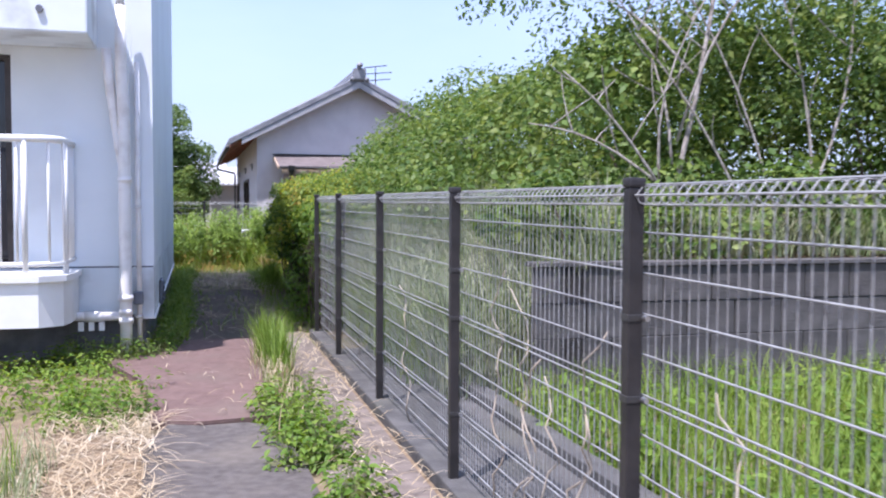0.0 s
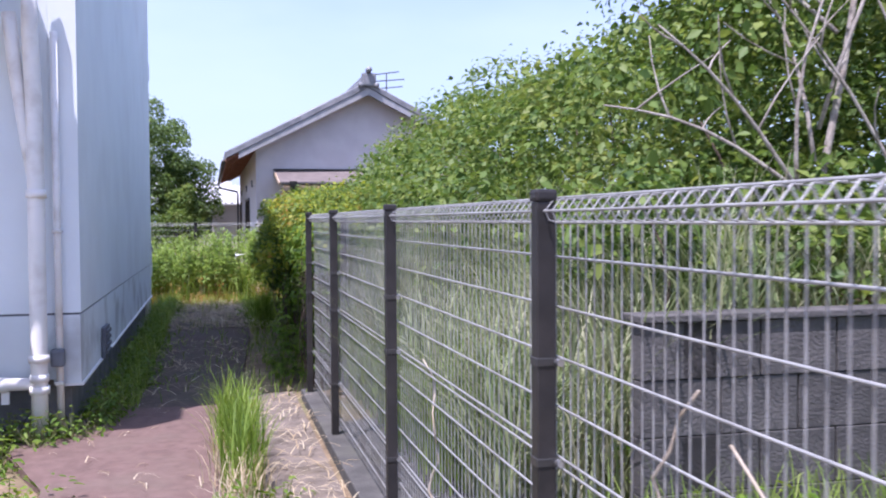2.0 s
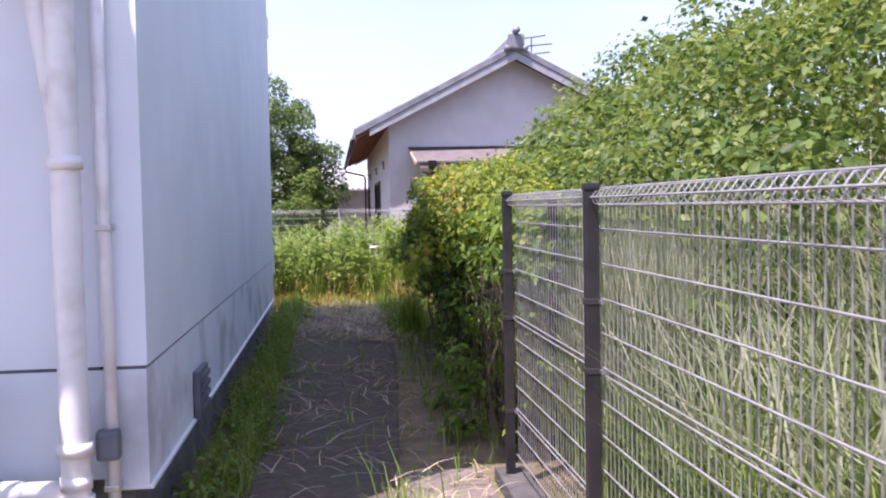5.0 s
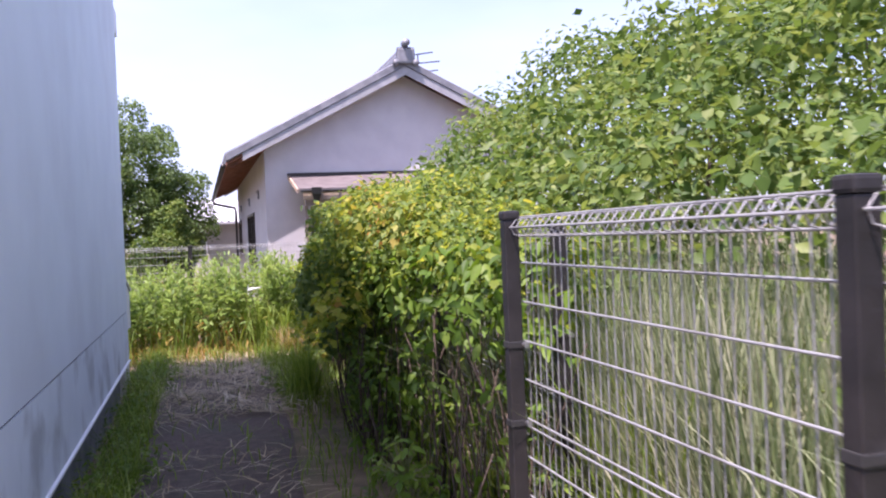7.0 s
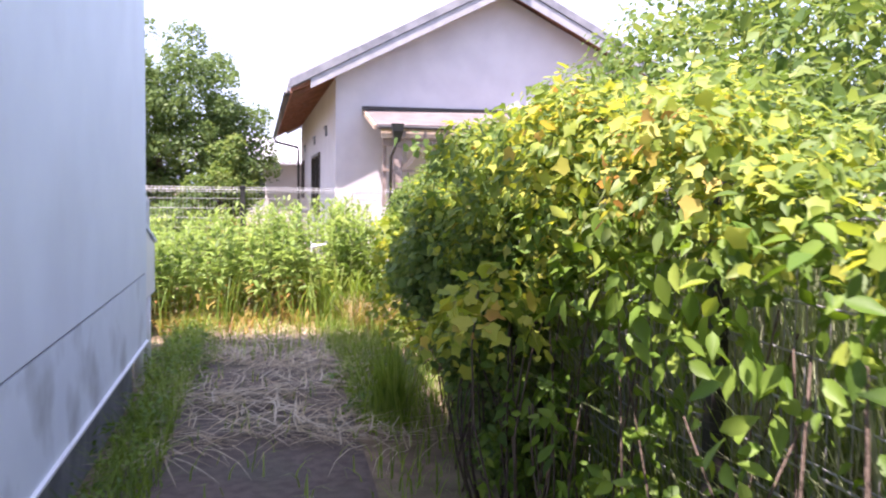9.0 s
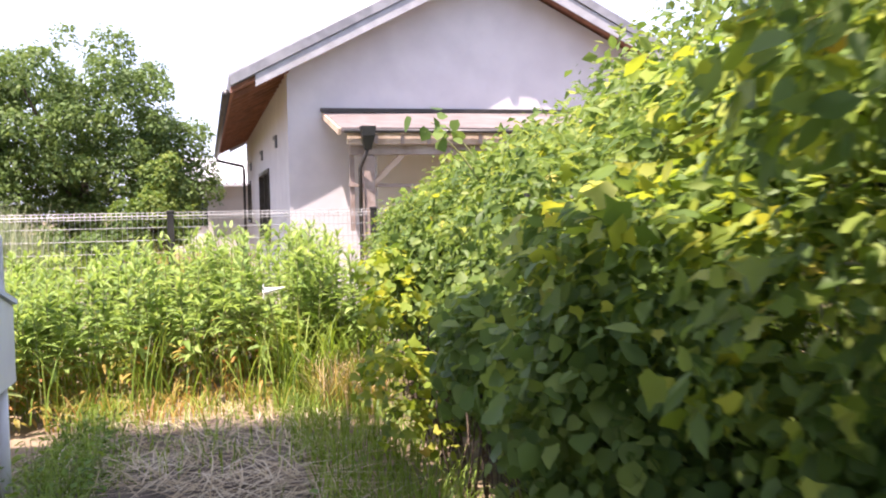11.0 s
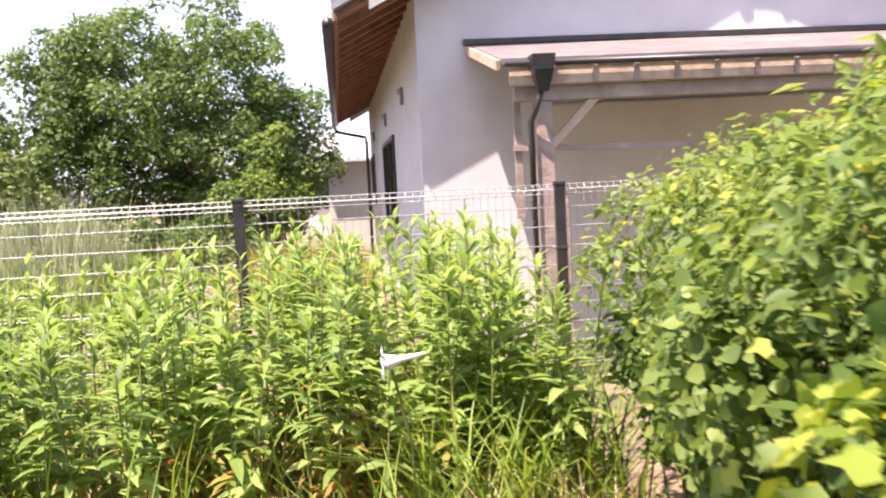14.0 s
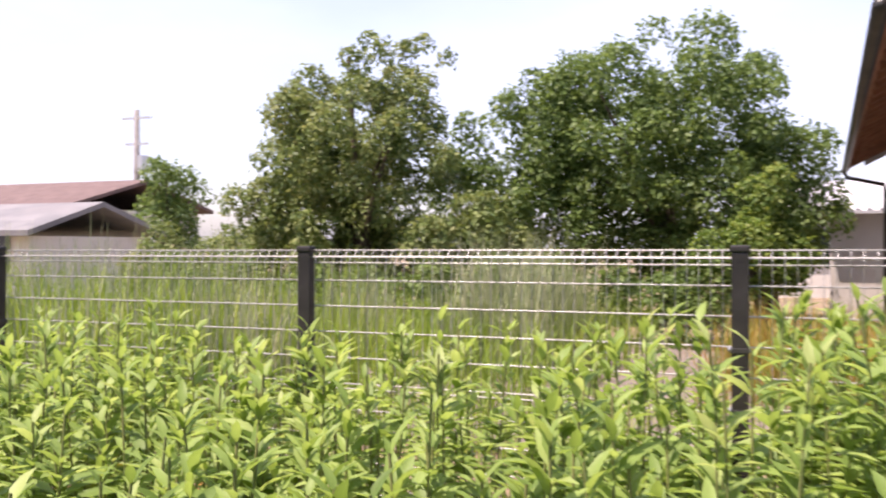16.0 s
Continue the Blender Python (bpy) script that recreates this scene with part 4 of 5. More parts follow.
tree("pale green young tree in front of the large tree", (-0.45, 32.5, 0), 1.6, None, crown_blobs(-0.45, 32.5, 0.5, 2.0, 1.05, 0.8, 30, 0.14, 0.32) + crown_blobs(-0.40, 32.5, 1.6, 2.75, 0.5, 0.45, 14, 0.12, 0.24), 14000, 0.085, SHRUB, limbs=5)
tree("small dark tree far off beside the pole", (-21.6, 45.0, 0), 3, None, crown_blobs(-21.6, 45.0, 0.2, 4.9, 1.7, 1.5, 26, 0.35, 0.7), 10000, 0.16, TREE_LEAF)
tree("low green bush between the far trees", (-11.5, 35.0, 0), 1.5, None, crown_blobs(-12.0, 35.0, 0.0, 2.1, 3.4, 1.2, 40, 0.25, 0.5), 18000, 0.11, TREE_PALE, limbs=4)


def bank_tree(label, base, top, blobs, leaves, forks):
    """A thin grey tree that forks low, with bare lower branches."""
    t = thing("tree", label, "tree")
    bm = bmesh.new()
    limb_curve(base, top, (0.1, 0, 0), 0.028, 0.012, bm)
    part("trunk", bm, BARK, t, smooth=True)
    for a, b, bow in forks:
        bm = bmesh.new()
        pts = limb_curve(a, b, bow, 0.015, 0.005, bm, 6)
        for k in (2, 3, 4, 5):
            p = pts[k]
            q = p + Vector((rng.uniform(-0.5, 0.5), rng.uniform(-0.3, 0.3), rng.uniform(0.15, 0.6)))
            limb_curve(tuple(p), tuple(q), (0, 0.05, 0), 0.008, 0.003, bm, 3)
        part("branch", bm, BARK, t, "bare pale grey branch", True)
    foliage("crown", blobs, leaves, OVAL, 0.062, SHRUB, t, depth=0.5, low=-0.9, up=0.5)
    return t


bank_tree("grey-barked tree with bare low branches over the wall", (3.75, 6.6, 0.9), (4.6, 6.9, 4.6),
          crown_blobs(5.0, 7.6, 2.6, 5.8, 2.0, 1.6, 40, 0.25, 0.5) + crown_blobs(3.3, 9.2, 3.3, 4.1, 0.9, 0.6, 7, 0.15, 0.28) + crown_blobs(6.3, 6.5, 1.7, 5.4, 1.4, 1.4, 30, 0.3, 0.6) + crown_blobs(5.6, 8.2, 1.2, 6.2, 2.6, 1.0, 60, 0.3, 0.6), 52000,
          [((3.78, 6.5, 1.55), (2.9, 6.6, 2.55), (0, 0, 0.1)), ((3.8, 6.55, 1.6), (2.75, 7.0, 2.15), (0, 0, 0.12)), ((3.8, 6.6, 1.5), (4.2, 6.5, 3.3), (-0.2, 0, 0)),
           ((3.9, 6.6, 1.8), (3.5, 7.3, 3.6), (0.2, 0, 0)), ((4.0, 6.7, 2.0), (5.2, 6.4, 4.0), (-0.2, 0, 0.1)), ((4.2, 6.8, 2.6), (3.2, 8.8, 3.7), (0.1, 0, 0.3)), ((4.6, 6.4, 1.2), (3.6, 6.7, 2.9), (0, 0, 0.15)), ((4.9, 6.5, 1.2), (4.0, 6.8, 3.5), (0.1, 0, 0.1)), ((4.9, 6.3, 1.2), (5.5, 6.4, 3.6), (0.2, 0, 0)), ((5.1, 6.3, 1.2), (4.7, 6.6, 3.9), (0.15, 0, 0))])


# ---- the overgrown bank behind the fence ----
def bank_top(x, y):
    z = 1.0 + 0.95 * (x - 1.7)
    z = np.minimum(z, 3.3 + 0.12 * (x - 4))
    fade = np.clip((20.6 - y) / 3.0, 0.35, 1)
    return 1.0 + (z - 1.0) * fade


bank = []
for yy in np.arange(7.4, 20.4, 0.62):
    for xx in np.arange(2.75, 7.2, 0.62):
        r = rng.uniform(0.38, 0.78)
        x, y = xx + rng.uniform(-0.3, 0.3), yy + rng.uniform(-0.3, 0.3)
        zt = bank_top(x, y) + rng.uniform(-0.22, 0.12) + 0.35 * noise.noise((x * 0.8, y * 0.8, 3.1))
        if y < 9 and x < 3.4:
            continue
        bank.append((x, y, zt - r, r))
        bank.append((x - 0.15, y, max(zt - r - 0.9, 0.7), r))
        if xx > 5.5:
            bank.append((x, y, max(zt - r - 0.45, 0.7), 0.8))
shrubs = thing("shrub_bank", "dense bank of green creeper-covered shrubs behind the fence", "shrub")
foliage("leaf_mass", bank, 215000, SMALL, 0.084, SHRUB, shrubs, depth=0.35, low=-0.3)
foliage("large_leaf_mass", [b for b in bank if b[0] < 4.6], 14000, OVAL, 0.07, VINE, shrubs, depth=0.1, low=-0.2)
stem_bm = bmesh.new()
for k in range(0, len(bank), 5):
    b = bank[k]
    limb_curve((b[0] + rng.uniform(-0.3, 0.3), b[1], float(ground_z(b[0], b[1])) - 0.1), b[:3], (0.1, 0, 0.1), 0.02, 0.006, stem_bm, 4)
tagged(part("stem_tangle", stem_bm, DARKBARK, shrubs, smooth=True), kind="stuff")
shrubs_low = thing("shrub_bank", "dark green bushes on the higher ground beyond the block wall", "shrub")
low = [(x + rng.uniform(-0.2, 0.2), y + rng.uniform(-0.2, 0.2), 1.0 + rng.uniform(0.0, 0.5), rng.uniform(0.25, 0.45)) for x in np.arange(2.6, 8.5, 0.5) for y in (6.2, 6.7, 7.2)]
low += [(x + rng.uniform(-0.2, 0.2), 8.3 + rng.uniform(-0.5, 0.5), rng.uniform(1.2, 3.2), rng.uniform(0.35, 0.6)) for x in np.arange(3.6, 10, 0.35)]
foliage("leaf_mass", low, 42000, SMALL, 0.085, SHRUB, shrubs_low, depth=0.4, low=-0.4)
low_bm = bmesh.new()
for b in low[::3]:
    limb_curve((b[0] + 0.1, b[1], 0.9), b[:3], (0.05, 0, 0.05), 0.014, 0.005, low_bm, 3)
tagged(part("stem_tangle", low_bm, DARKBARK, shrubs_low, smooth=True), kind="stuff")

# ---- vine hedge along the fence ----
hedge, hedge_top = [], []
for y in np.arange(10.5, 19.5, 0.22):
    top = np.interp(y, [10.2, 10.9, 11.7, 12.6, 13.8, 15.0, 16.0, 18.0, 19.5], [1.42, 1.60, 1.66, 1.72, 1.72, 1.70, 1.70, 1.58, 1.46])
    left = np.interp(y, [10.2, 11.2, 12.2, 13.0, 14.0, 15.0, 16.0, 17.0, 18.0, 19.5], [1.36, 1.28, 1.14, 1.02, 1.05, 1.26, 1.42, 1.48, 1.52, 1.62])
    for z in np.arange(0.25, top, 0.26):
        r = rng.uniform(0.15, 0.27)
        if (y < 12.1 and z < top - 0.36) or (y < 13.3 and z < top - 0.62) or rng.random() < (0.5 if z < 0.65 else 0.2):
            continue
        x = left + r + 0.02 + rng.uniform(-0.08, 0.16) + (0.34 if z < 0.6 else 0.16 if z < 0.9 else 0.0)
        if y > 13.2 and z > top - 0.3:
            x += 0.16
        (hedge_top if z > top - 0.55 else hedge).append((x, y + rng.uniform(-0.12, 0.12), min(z + rng.uniform(-0.05, 0.1), top - r + rng.uniform(-0.10, 0.10)), r))
    for x in ((left + 0.6, left + 1.0, left + 1.45) if y > 13.4 else (left + 0.6,) if y > 12 else ()):
        r = rng.uniform(0.22, 0.34)
        hedge_top.append((x, y, top - r + rng.uniform(-0.16, 0.14) + 0.10 * (x - left), r))
vine = thing("vine_hedge", "tangled creeper hedge with green and yellowing leaves over the fence", "hedge")
foliage("leaf_mass", hedge, 105000, HEART, 0.036, VINE, vine, depth=0.45, low=-0.6)
foliage("top_leaf_mass", [b for b in hedge_top if b[1] > 13.0], 90000, OVAL, 0.042, VINE, vine, depth=0.35, low=-0.4)
foliage("pale_top_leaf_mass", [b for b in hedge_top if b[1] > 13.0], 3000, LOBED, 0.042, VINE_YELLOW, vine, depth=0.15, low=-0.3)
foliage("green_top_leaf_mass", [b for b in hedge_top if b[1] <= 13.6], 18000, OVAL, 0.043, VINE, vine, depth=0.35, low=-0.5)
foliage("yellow_leaf_mass", [b for b in hedge_top if b[1] <= 14.0], 13000, LOBED, 0.040, VINE_YELLOW, vine, depth=0.3, low=-0.4, label="yellow-green leaves with some turned red")
foliage("low_yellow_leaf_mass", [(1.50, 17.3, 0.45, 0.22), (1.55, 17.0, 0.25, 0.2), (1.40, 16.6, 0.95, 0.16), (1.40, 16.9, 1.12, 0.15), (1.43, 17.15, 0.85, 0.15), (1.36, 16.4, 0.70, 0.14), (1.15, 12.6, 1.0, 0.2), (1.2, 13.3, 0.8, 0.2)], 1300, LOBED, 0.052, VINE_YELLOW, vine, depth=0.3, low=-0.3)
veil = np.stack([1.24 + 0.36 * rng.random(5200), 13.2 - 3.4 * rng.random(5200) ** 1.4, 1.45 * rng.random(5200) ** 0.7], 1)
clump = np.array([noise.noise((p[0] * 2, p[1] * 4.5, p[2] * 4.0)) for p in veil])
veil = veil[(clump > 0.12) | ((rng.random(5200) < 0.5) & (veil[:, 2] > 1.08))]
v, f = scatter(OVAL, veil, rng.normal(size=veil.shape) * 0.6 + [-0.5, -0.4, 0.5], rng.normal(size=veil.shape) * 0.7 - [0, 0, 0.8], rng.uniform(0.03, 0.085, len(veil)))
tagged(np_part("leaf_veil", v, f, HERB, vine), kind="stuff")
vs = bmesh.new()
for k in range(210):
    y = rng.uniform(9.9, 19.3)
    x = float(np.interp(y, [10, 12, 14, 16, 19], [1.35, 1.3, 1.35, 1.65, 1.8])) + rng.uniform(0, 0.3)
    limb_curve((x, y, 0.0), (x + rng.uniform(-0.15, 0.2), y + rng.uniform(-0.3, 0.3), rng.uniform(0.7, 1.25)), (rng.uniform(-0.1, 0.1), 0.05, 0), 0.006, 0.003, vs, 4)
tagged(part("stem_tangle", vs, DARKBARK, vine, "thin brown twining stems", True), kind="stuff")
spray = bmesh.new()
ends = []
for y, x, z in ((15.9, 1.60, 1.55), (16.05, 1.66, 1.60)):
    pts = limb_curve((x, y, z), (x - 0.24, y - 0.05, z + 0.20), (0, 0.05, 0.06), 0.004, 0.002, spray, 6)
    ends += [tuple(p) for p in pts[1:] for _ in range(2)]
part("spray_stem_tangle", spray, STEMS, vine, smooth=True)
ends = np.array(ends) + rng.normal(scale=0.03, size=(len(ends), 3))
v, f = scatter(HEART, ends, rng.normal(size=ends.shape) * 0.5 + [-0.3, -0.5, 0.5], rng.normal(size=ends.shape) - [0, 0, 0.5], rng.uniform(0.04, 0.065, len(ends)))
np_part("spray_foliage", v, f, VINE, vine)

# dead creepers that climb the mesh
dead = thing("dead_creepers", "dry pale creeper stems wound through the mesh fence", "creeper")
for k in range(9):
    y = (0.9, 1.5, 2.3, 2.55, 2.75, 2.9, 3.1, 3.4, 5.2)[k]
    bm = bmesh.new()
    pts = [(1.300 + 0.018 * math.sin(1.5 * s + k), y + 0.055 * math.sin(0.9 * s + k) + 0.03 * math.sin(2.3 * s) + 0.012 * s * (k % 3 - 1), 0.05 + 0.062 * s) for s in range(11 + (k * 5) % 9)]
    pipe(pts, [0.0055 - 0.00015 * i for i in range(len(pts))], 6, bm)
    part("stem", bm, DEADSTEM, dead, smooth=True)

# ---- weeds in the yard by the back fence ----
def weeds():
    n = 860
    x = rng.uniform(-6.5, 1.75, n)
    front = np.where(x < -0.6, 18.9, 19.35) + 0.25 * np.sin(x * 2.1) * 0.6
    y = front + (21.60 - front) * rng.random(n) ** 0.9
    h = rng.uniform(0.84, 1.26, n) * np.interp(y, [19, 20.2, 21.7], [0.86, 1.0, 1.04]) * np.interp(x, [-6, -2, -0.2, 0.6, 1.7], [0.92, 0.92, 0.94, 1.08, 1.1])
    lean = rng.normal(scale=0.07, size=(n, 2))
    base = np.stack([x, y, np.full(n, -0.03)], 1)
    top = base + np.concatenate([lean * h[:, None], h[:, None]], 1)
    w = thing("weed_patch", "tall bright green leafy weeds filling the yard", "weeds", kind="stuff")
    v, f = tubes(base, top, 0.004, 4)
    np_part("stalk_mass", v, [f], STEMS, w)
    for name, lo, hi, per, mat, size in (("leaf_mass", 0.35, 1.0, 32, WEED, 0.15), ("old_leaf_mass", 0.06, 0.45, 10, WEED_LOW, 0.12)):
        k = np.repeat(np.arange(n), per)
        s = rng.uniform(lo, hi, len(k)) if name != "leaf_mass" else lo + (hi - lo) * rng.random(len(k)) ** 0.75
        pos = base[k] + (top - base)[k] * s[:, None]
        a = rng.uniform(0, 2 * np.pi, len(k))
        rise = np.interp(s, [0, 0.5, 0.85, 1.0], [-0.6, 0.05, 0.7, 1.6])
        tip = np.stack([np.cos(a), np.sin(a), rise + rng.normal(scale=0.25, size=len(k))], 1)
        nor = np.stack([-np.cos(a) * rise, -np.sin(a) * rise, np.ones(len(k))], 1) + rng.normal(scale=0.25, size=(len(k), 3))
        v, f = scatter(LANCE, pos, nor, tip, size * rng.uniform(0.6, 1.2, len(k)) * np.interp(s, [0, 0.6, 1], [1.0, 1.1, 0.62]))
        np_part(name, v, f, mat, w)


weeds()
g = thing("tall_grass", "long arching green grass at the edge of the weeds", "grass", kind="stuff")
blades(scattered(1.05, 1.95, 19.2, 21.3, 900), 0.85, 0.014, 0.7, GRASS, "blade_cluster", g)
blades(scattered(-6.0, 1.4, 18.9, 21.6, 1500), 0.75, 0.013, 0.5, GRASS, "blade_cluster", g)
g = dead_patch = thing("dead_weeds", "brown dried weeds at the foot of the hedge", "weeds", kind="stuff")
blades(scattered(1.25, 1.75, 18.7, 19.6, 260), 0.45, 0.010, 0.6, STRAW, "blade_cluster", g)
blades(scattered(-0.6, 1.3, 18.8, 19.7, 420), 0.26, 0.011, 1.0, WEED_LOW, "blade_cluster", g)
blades(scattered(1.2, 1.75, 18.7, 19.6, 420), 0.42, 0.012, 0.7, WEED_LOW, "blade_cluster", dead_patch)

# ---- white lily ----
lily = thing("lily", "white trumpet lily leaning out of the weeds", "flower")
bm = pipe([(1.02, 19.45, 0.0), (1.01, 19.40, 0.5), (0.95, 19.34, 0.80), (0.93, 19.32, 0.85)], [0.006, 0.005, 0.005, 0.006], 8)
part("stem", bm, STEMS, lily, smooth=True)
flower_pts = [(1.07, 19.30, 0.875), (1.03, 19.305, 0.866), (0.98, 19.31, 0.857), (0.95, 19.315, 0.85), (0.925, 19.32, 0.845)]
part("trumpet", pipe(flower_pts, [0.005, 0.009, 0.013, 0.024, 0.032], 12), PETAL, lily, "white trumpet", True)
for k in range(6):
    a = k * math.pi / 3
    d = Vector((-0.35, math.cos(a), math.sin(a))).normalized()
    c = Vector((0.925, 19.32, 0.845)) + 0.025 * d
    bm = bmesh.new()
    side = d.cross(Vector((1, 0, 0))).normalized() * 0.015
    q = [bm.verts.new(p) for p in (c - side * 0.8, c + side * 0.8, c + d * 0.028 + side, c + d * 0.052 + Vector((0.014, 0, 0)), c + d * 0.028 - side)]
    bm.faces.new(q)
    bmesh.ops.solidify(bm, geom=bm.faces[:], thickness=0.002)
    part("petal", bm, PETAL, lily)

# ---- grass and herbs along the path ----
g = thing("tall_grass", "tall green and straw-coloured grass behind the fence", "grass", kind="stuff")
blades(scattered(1.75, 3.2, 5.8, 15.5, 9000), 1.15, 0.018, 0.55, DRYGRASS, "blade_cluster", g)
blades(scattered(1.6, 2.6, 6.5, 15.5, 6000), 0.85, 0.010, 0.5, GRASS, "blade_cluster", g)
g = thing("tall_grass", "tall pale upright grass crowding the fence beneath the creeper", "grass", kind="stuff")
blades(scattered(1.74, 2.4, 9.0, 13.4, 7500), 1.30, 0.014, 0.22, DRYGRASS, "blade_cluster", g)
blades(scattered(1.70, 2.6, 9.5, 15.0, 2300), 1.15, 0.013, 0.3, GRASS, "blade_cluster", g)
g = thing("bank_grass", "arching grass above the block wall", "grass", kind="stuff")
blades(scattered(2.0, 7.2, 5.80, 7.8, 4200), 0.55, 0.012, 0.7, DRYGRASS, "blade_cluster", g)
g = thing("rough_grass", "rough green grass between fence and block wall", "grass", kind="stuff")
blades(scattered(2.0, 6.0, 1.2, 5.55, 7500), 0.45, 0.009, 0.5, GRASS, "blade_cluster", g)
g = thing("grass_tuft", "bright grass tuft with straw at its foot in the path joint", "grass")
tuft = np.stack([0.62 + 0.05 * rng.normal(size=700), 7.55 + 0.42 * rng.normal(size=700), np.zeros(700)], 1)
blades(tuft, 0.50, 0.010, 0.35, GRASS, "green_tuft", g)
tuft = np.stack([0.60 + 0.07 * rng.normal(size=500), 7.0 + 0.7 * rng.normal(size=500), np.full(500, 0.02)], 1)
blades(tuft, 0.26, 0.008, 0.5, STRAW, "dry_tuft", g)
g = thing("meadow_grass", "yellow-green grass in front of the building", "grass", kind="stuff")
blades(scattered(-3.5, -0.75, 1.5, 5.0, 5000), 0.28, 0.007, 0.5, DRYGRASS, "blade_cluster", g)
blades(scattered(-3.5, -0.9, 1.5, 5.0, 3500), 0.34, 0.007, 0.4, GRASS, "blade_cluster", g)


def herb_patch(label, spots, per, size, high, material=HERB):
    h = thing("herbs", label, "weeds", kind="stuff")
    spots = np.asarray(spots, float)
    k = np.repeat(np.arange(len(spots)), int(1.25 * per))
    d = unit(rng.normal(size=(len(k), 3)) * [1, 1, 0.7] + [0, 0, 0.5])
    rad = rng.random(len(k)) ** 0.5
    pos = spots[k] + d * np.array([0.16, 0.16, high]) * rad[:, None]
    pos[:, 2] = np.maximum(pos[:, 2], spots[k][:, 2] + 0.015)
    n = d + [0, 0, 1.0] + rng.normal(scale=0.4, size=d.shape)
    v, f = scatter(OVAL, pos, n, d + rng.normal(scale=0.5, size=d.shape) * [1, 1, 0.3], 1.05 * size * rng.uniform(0.45, 1.25, len(k)))
    np_part("leaf_mass", v, f, material, h)
    st = rng.choice(len(pos), min(len(pos), 900), replace=False)
    v, f = tubes(spots[k][st], pos[st] + [0, 0, 0.001], 0.0025, 3)
    np_part("stem_tangle", v, [f], STEMS, h)
    return h


herb_patch("low leafy green weeds in front of the building", np.concatenate([scattered(-2.6, -0.75, 6.0, 8.1, 80), scattered(-0.95, -0.28, 5.7, 7.2, 30), scattered(-3.5, -2.0, 5, 8.2, 40)]), 34, 0.048, 0.20)
herb_patch("leafy weeds growing in the joint beside the path", np.concatenate([scattered(0.42, 0.85, 4.4, 6.5, 34), scattered(0.60, 0.80, 3.6, 4.6, 8)]), 48, 0.055, 0.24)
herb_patch("ivy-like weeds round the foot of the pipes", np.concatenate([scattered(-0.95, -0.42, 8.2, 8.55, 10), scattered(-0.36, -0.18, 8.5, 9.3, 12), scattered(-1.3, -0.9, 8.1, 8.5, 8)]), 44, 0.05, 0.26)
herb_patch("dark weeds along the foot of the wall", np.concatenate([scattered(-0.37, -0.20, 9.2, 16.4, 42), scattered(-0.37, -0.02, 10.5, 13.5, 14), scattered(-0.45, -0.05, 16.5, 18.6, 25)]), 40, 0.045, 0.28)
herb_patch("leafy weeds behind the mesh fence", np.concatenate([scattered(2.1, 6.0, 2.2, 5.5, 120), scattered(2.1, 2.9, 5.8, 9.5, 40)]), 50, 0.075, 0.36)
herb_patch("pale young weeds at the foot of the hedge", [(1.15, 10.6, 0.05), (1.18, 10.8, 0.25), (1.12, 10.7, 0.45), (1.05, 15.6, 0.0), (1.0, 16.4, 0.0), (1.15, 11.6, 0.0)], 60, 0.06, 0.2)
g = thing("wall_grass", "dark grass along the shaded wall", "grass", kind="stuff")
blades(scattered(-0.38, -0.10, 9.3, 19.0, 1700), 0.30, 0.008, 0.8, GRASS, "blade_cluster", g)
blades(scattered(1.0, 1.75, 15.0, 19.4, 1500), 0.24, 0.009, 0.8, GRASS, "blade_cluster", g)
blades(scattered(0.98, 1.50, 9.6, 19.0, 700), 0.20, 0.009, 0.6, GRASS, "blade_cluster", g)
blades(scattered(-0.42, 1.25, 17.4, 19.4, 450), 0.22, 0.010, 1.0, GRASS, "blade_cluster", g)
blades(scattered(-0.40, 0.95, 9.6, 17.0, 260), 0.16, 0.008, 0.9, GRASS, "blade_cluster", g)
g = thing("grass_clump", "dark green grass clump on the shaded path", "grass")
tuft = np.stack([1.20 + 0.06 * rng.normal(size=260), 15.3 + 0.1 * rng.normal(size=260), np.zeros(260)], 1)
blades(tuft, 0.55, 0.012, 0.35, GRASS, "green_tuft", g)

# ---- dry straw lying about ----
def straw(label, x0, x1, y0, y1, count, length, width=0.006, heaps=()):
    s = thing("straw_litter", label, "straw", kind="stuff")
    p = scattered(x0, x1, y0, y1, count)
    if heaps:
        k = rng.integers(0, len(heaps), count)
        p[:, 1] = np.asarray(heaps)[k] + (0.12 + 0.2 * (k % 2)) * rng.normal(size=count) + 0.22 * np.sin(3.1 * p[:, 0] + 2.0 * k)
        p[:, 0] += 0.15 * rng.normal(size=count) * (k % 2) + 0.12 * np.sin(k * 2.4)
    p[:, 2] = 0.012 + (0.10 if heaps else 0.05) * rng.random(count) ** 2
    blades(p, length, width, 0.3, STRAW, "stalk_mass", s, flat=True)


straw("pale cut straw lying beside the path", -0.95, -0.22, 3.4, 6.0, 900, 0.30)
straw("thin dry stalks on the paving strip", 0.70, 1.18, 3.0, 9.8, 420, 0.26)
straw("mats of dry straw across the shaded path", -0.28, 1.28, 13.2, 18.6, 1000, 0.60, 0.008, (14.9, 15.6, 16.2, 16.8, 17.3, 18.0))
straw("brown litter where the path ends in weeds", -0.4, 1.4, 17.6, 19.3, 420, 0.4, 0.008)
straw("scattered straw on the dark paving", -0.3, 0.9, 9.5, 13.6, 200, 0.38, 0.008)
straw("dry leaves and stalks at the edge of the red slab", -0.5, 0.7, 5.5, 9.6, 60, 0.14)

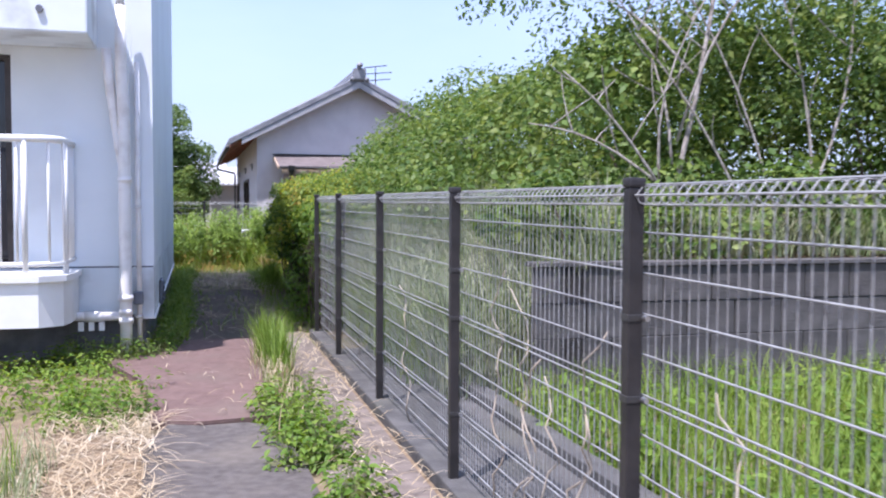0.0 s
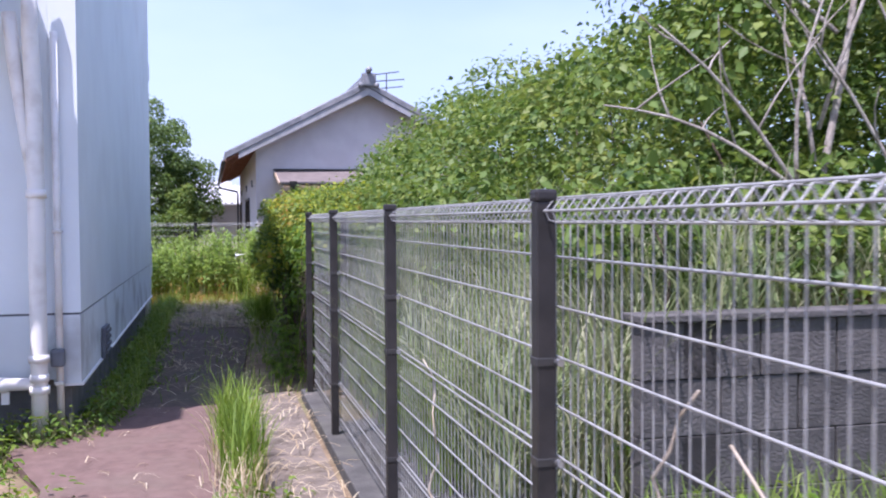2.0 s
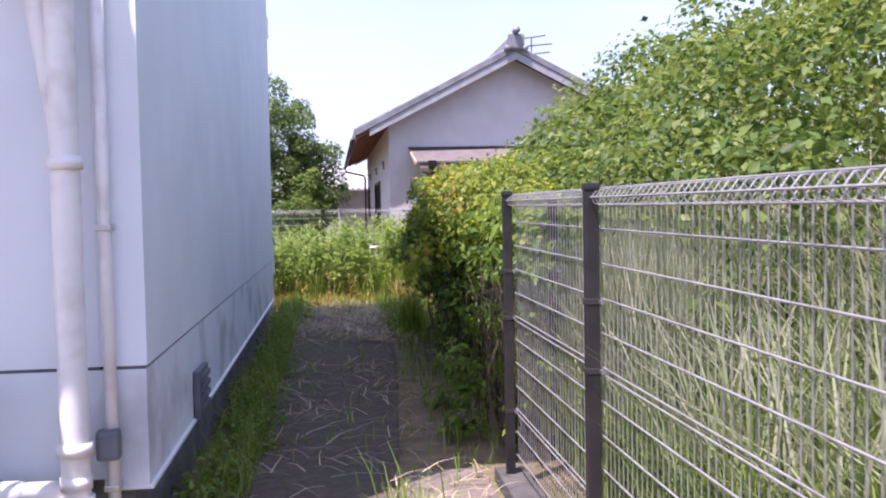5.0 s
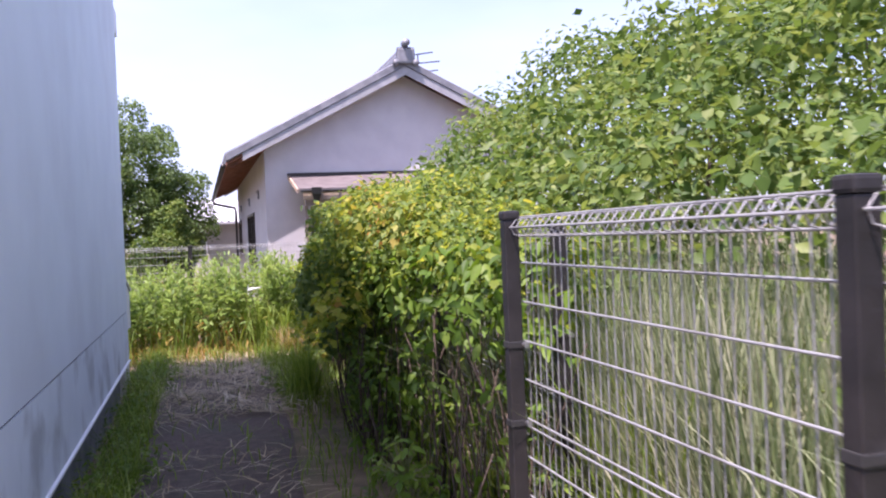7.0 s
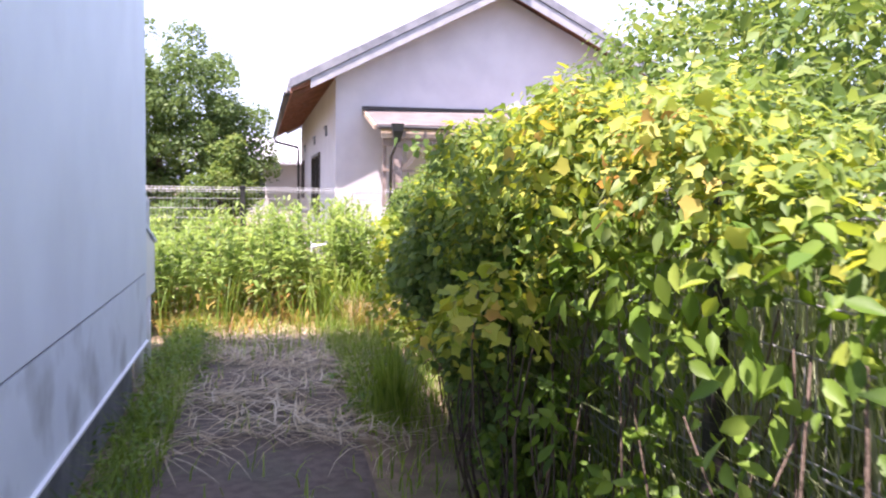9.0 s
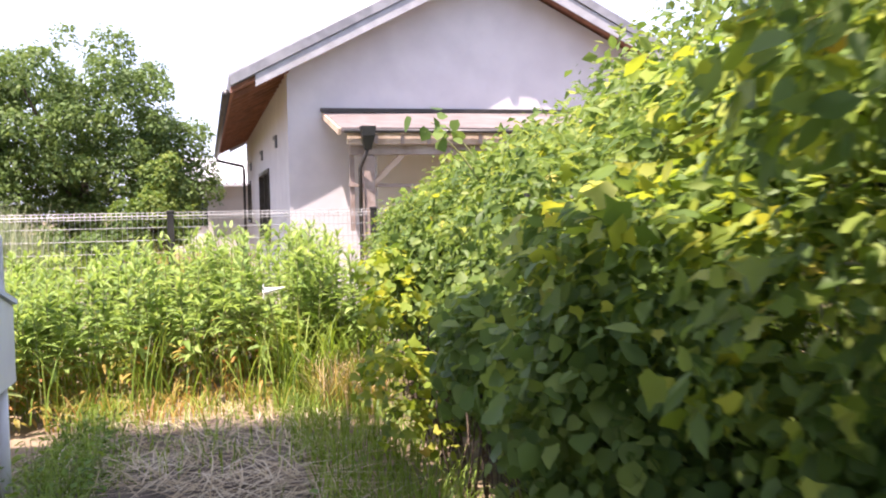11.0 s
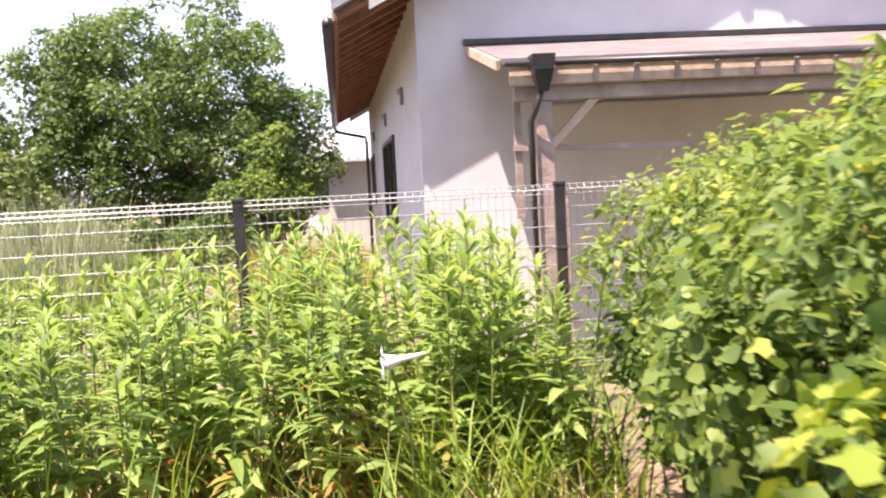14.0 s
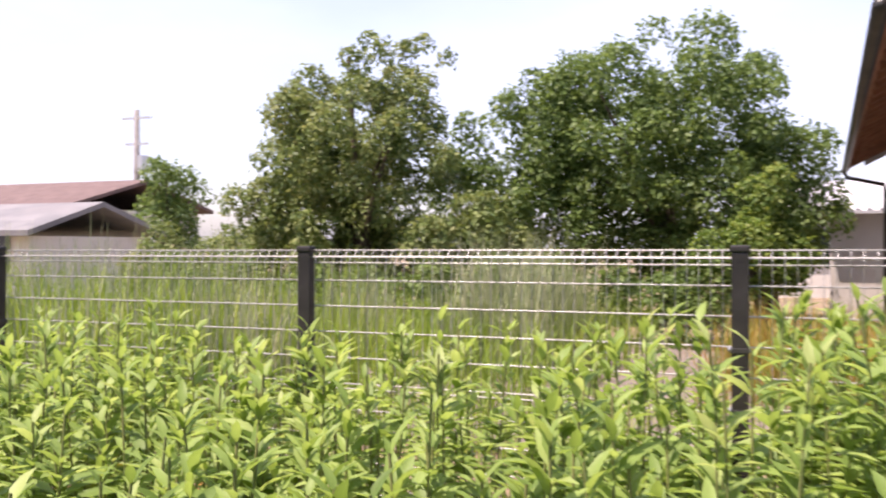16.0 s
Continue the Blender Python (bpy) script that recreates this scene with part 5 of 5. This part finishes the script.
# ---- the field beyond the back fence ----
field = g = thing("field_grass", "tall pale feathery grass beyond the back fence", "grass", kind="stuff")
blades(scattered(-12, -1.6, 24.0, 31, 5200), 0.95, 0.016, 0.4, GRASS, "blade_cluster", g)
blades(scattered(-12, 1.2, 22.2, 24.0, 2200), 0.7, 0.013, 0.5, GRASS, "blade_cluster", g)
blades(np.concatenate([scattered(a, a + 0.9, b, b + 0.8, 260) for a, b in ((-8.6, 24.2), (-6.4, 25.5), (-5.2, 27.5), (-4.4, 23.8), (-10.2, 25.0), (-2.9, 28.0), (-3.6, 30.0))]), 1.35, 0.015, 0.25, DRYGRASS, "blade_cluster", g)
blades(scattered(-3.5, -2.2, 27.0, 29.0, 700), 1.6, 0.018, 0.25, DRYGRASS, "blade_cluster", g)
g = thing("orange_weeds", "rusty dry weeds in the far field", "weeds", kind="stuff")
blades(scattered(-0.6, 1.2, 26.0, 31, 1400), 0.85, 0.014, 0.4, WEED_LOW, "blade_cluster", g)
tagged(part("yard_patch", prism([(-5.5, 24.5), (-0.2, 24.0), (0.9, 30), (-1, 33), (-5, 31)], "z", -0.2, 0.03), SIDESLAB), "bare beige earth yard beyond the back fence", "ground", kind="structure")
blades(scattered(-9.5, -3.6, 22.4, 26.0, 2600), 1.45, 0.016, 0.3, GRASS, "blade_cluster", field)
blades(scattered(-9.5, -3.6, 22.4, 26.0, 900), 1.6, 0.014, 0.2, DRYGRASS, "blade_cluster", field)
# bushes added under the far trees to stand for the dark shade there
under = thing("shade_fill_bushes", "low green bushes added to stand for the dark shade under the far trees", "shrub")
dark = [(x + rng.uniform(-0.3, 0.3), 31.6 + rng.uniform(-0.6, 0.6), rng.uniform(0.2, 0.9), rng.uniform(0.3, 0.55)) for x in np.arange(-10.5, -0.8, 0.32)]
foliage("leaf_mass", dark, 24000, SMALL, 0.10, TREE_LEAF, under, depth=0.5, low=-0.8, fill=0.3)
under_bm = bmesh.new()
for b in dark[::2]:
    limb_curve((b[0] + 0.1, b[1], -0.05), b[:3], (0.05, 0, 0.05), 0.02, 0.006, under_bm, 3)
tagged(part("stem_tangle", under_bm, DARKBARK, under, smooth=True), kind="stuff")
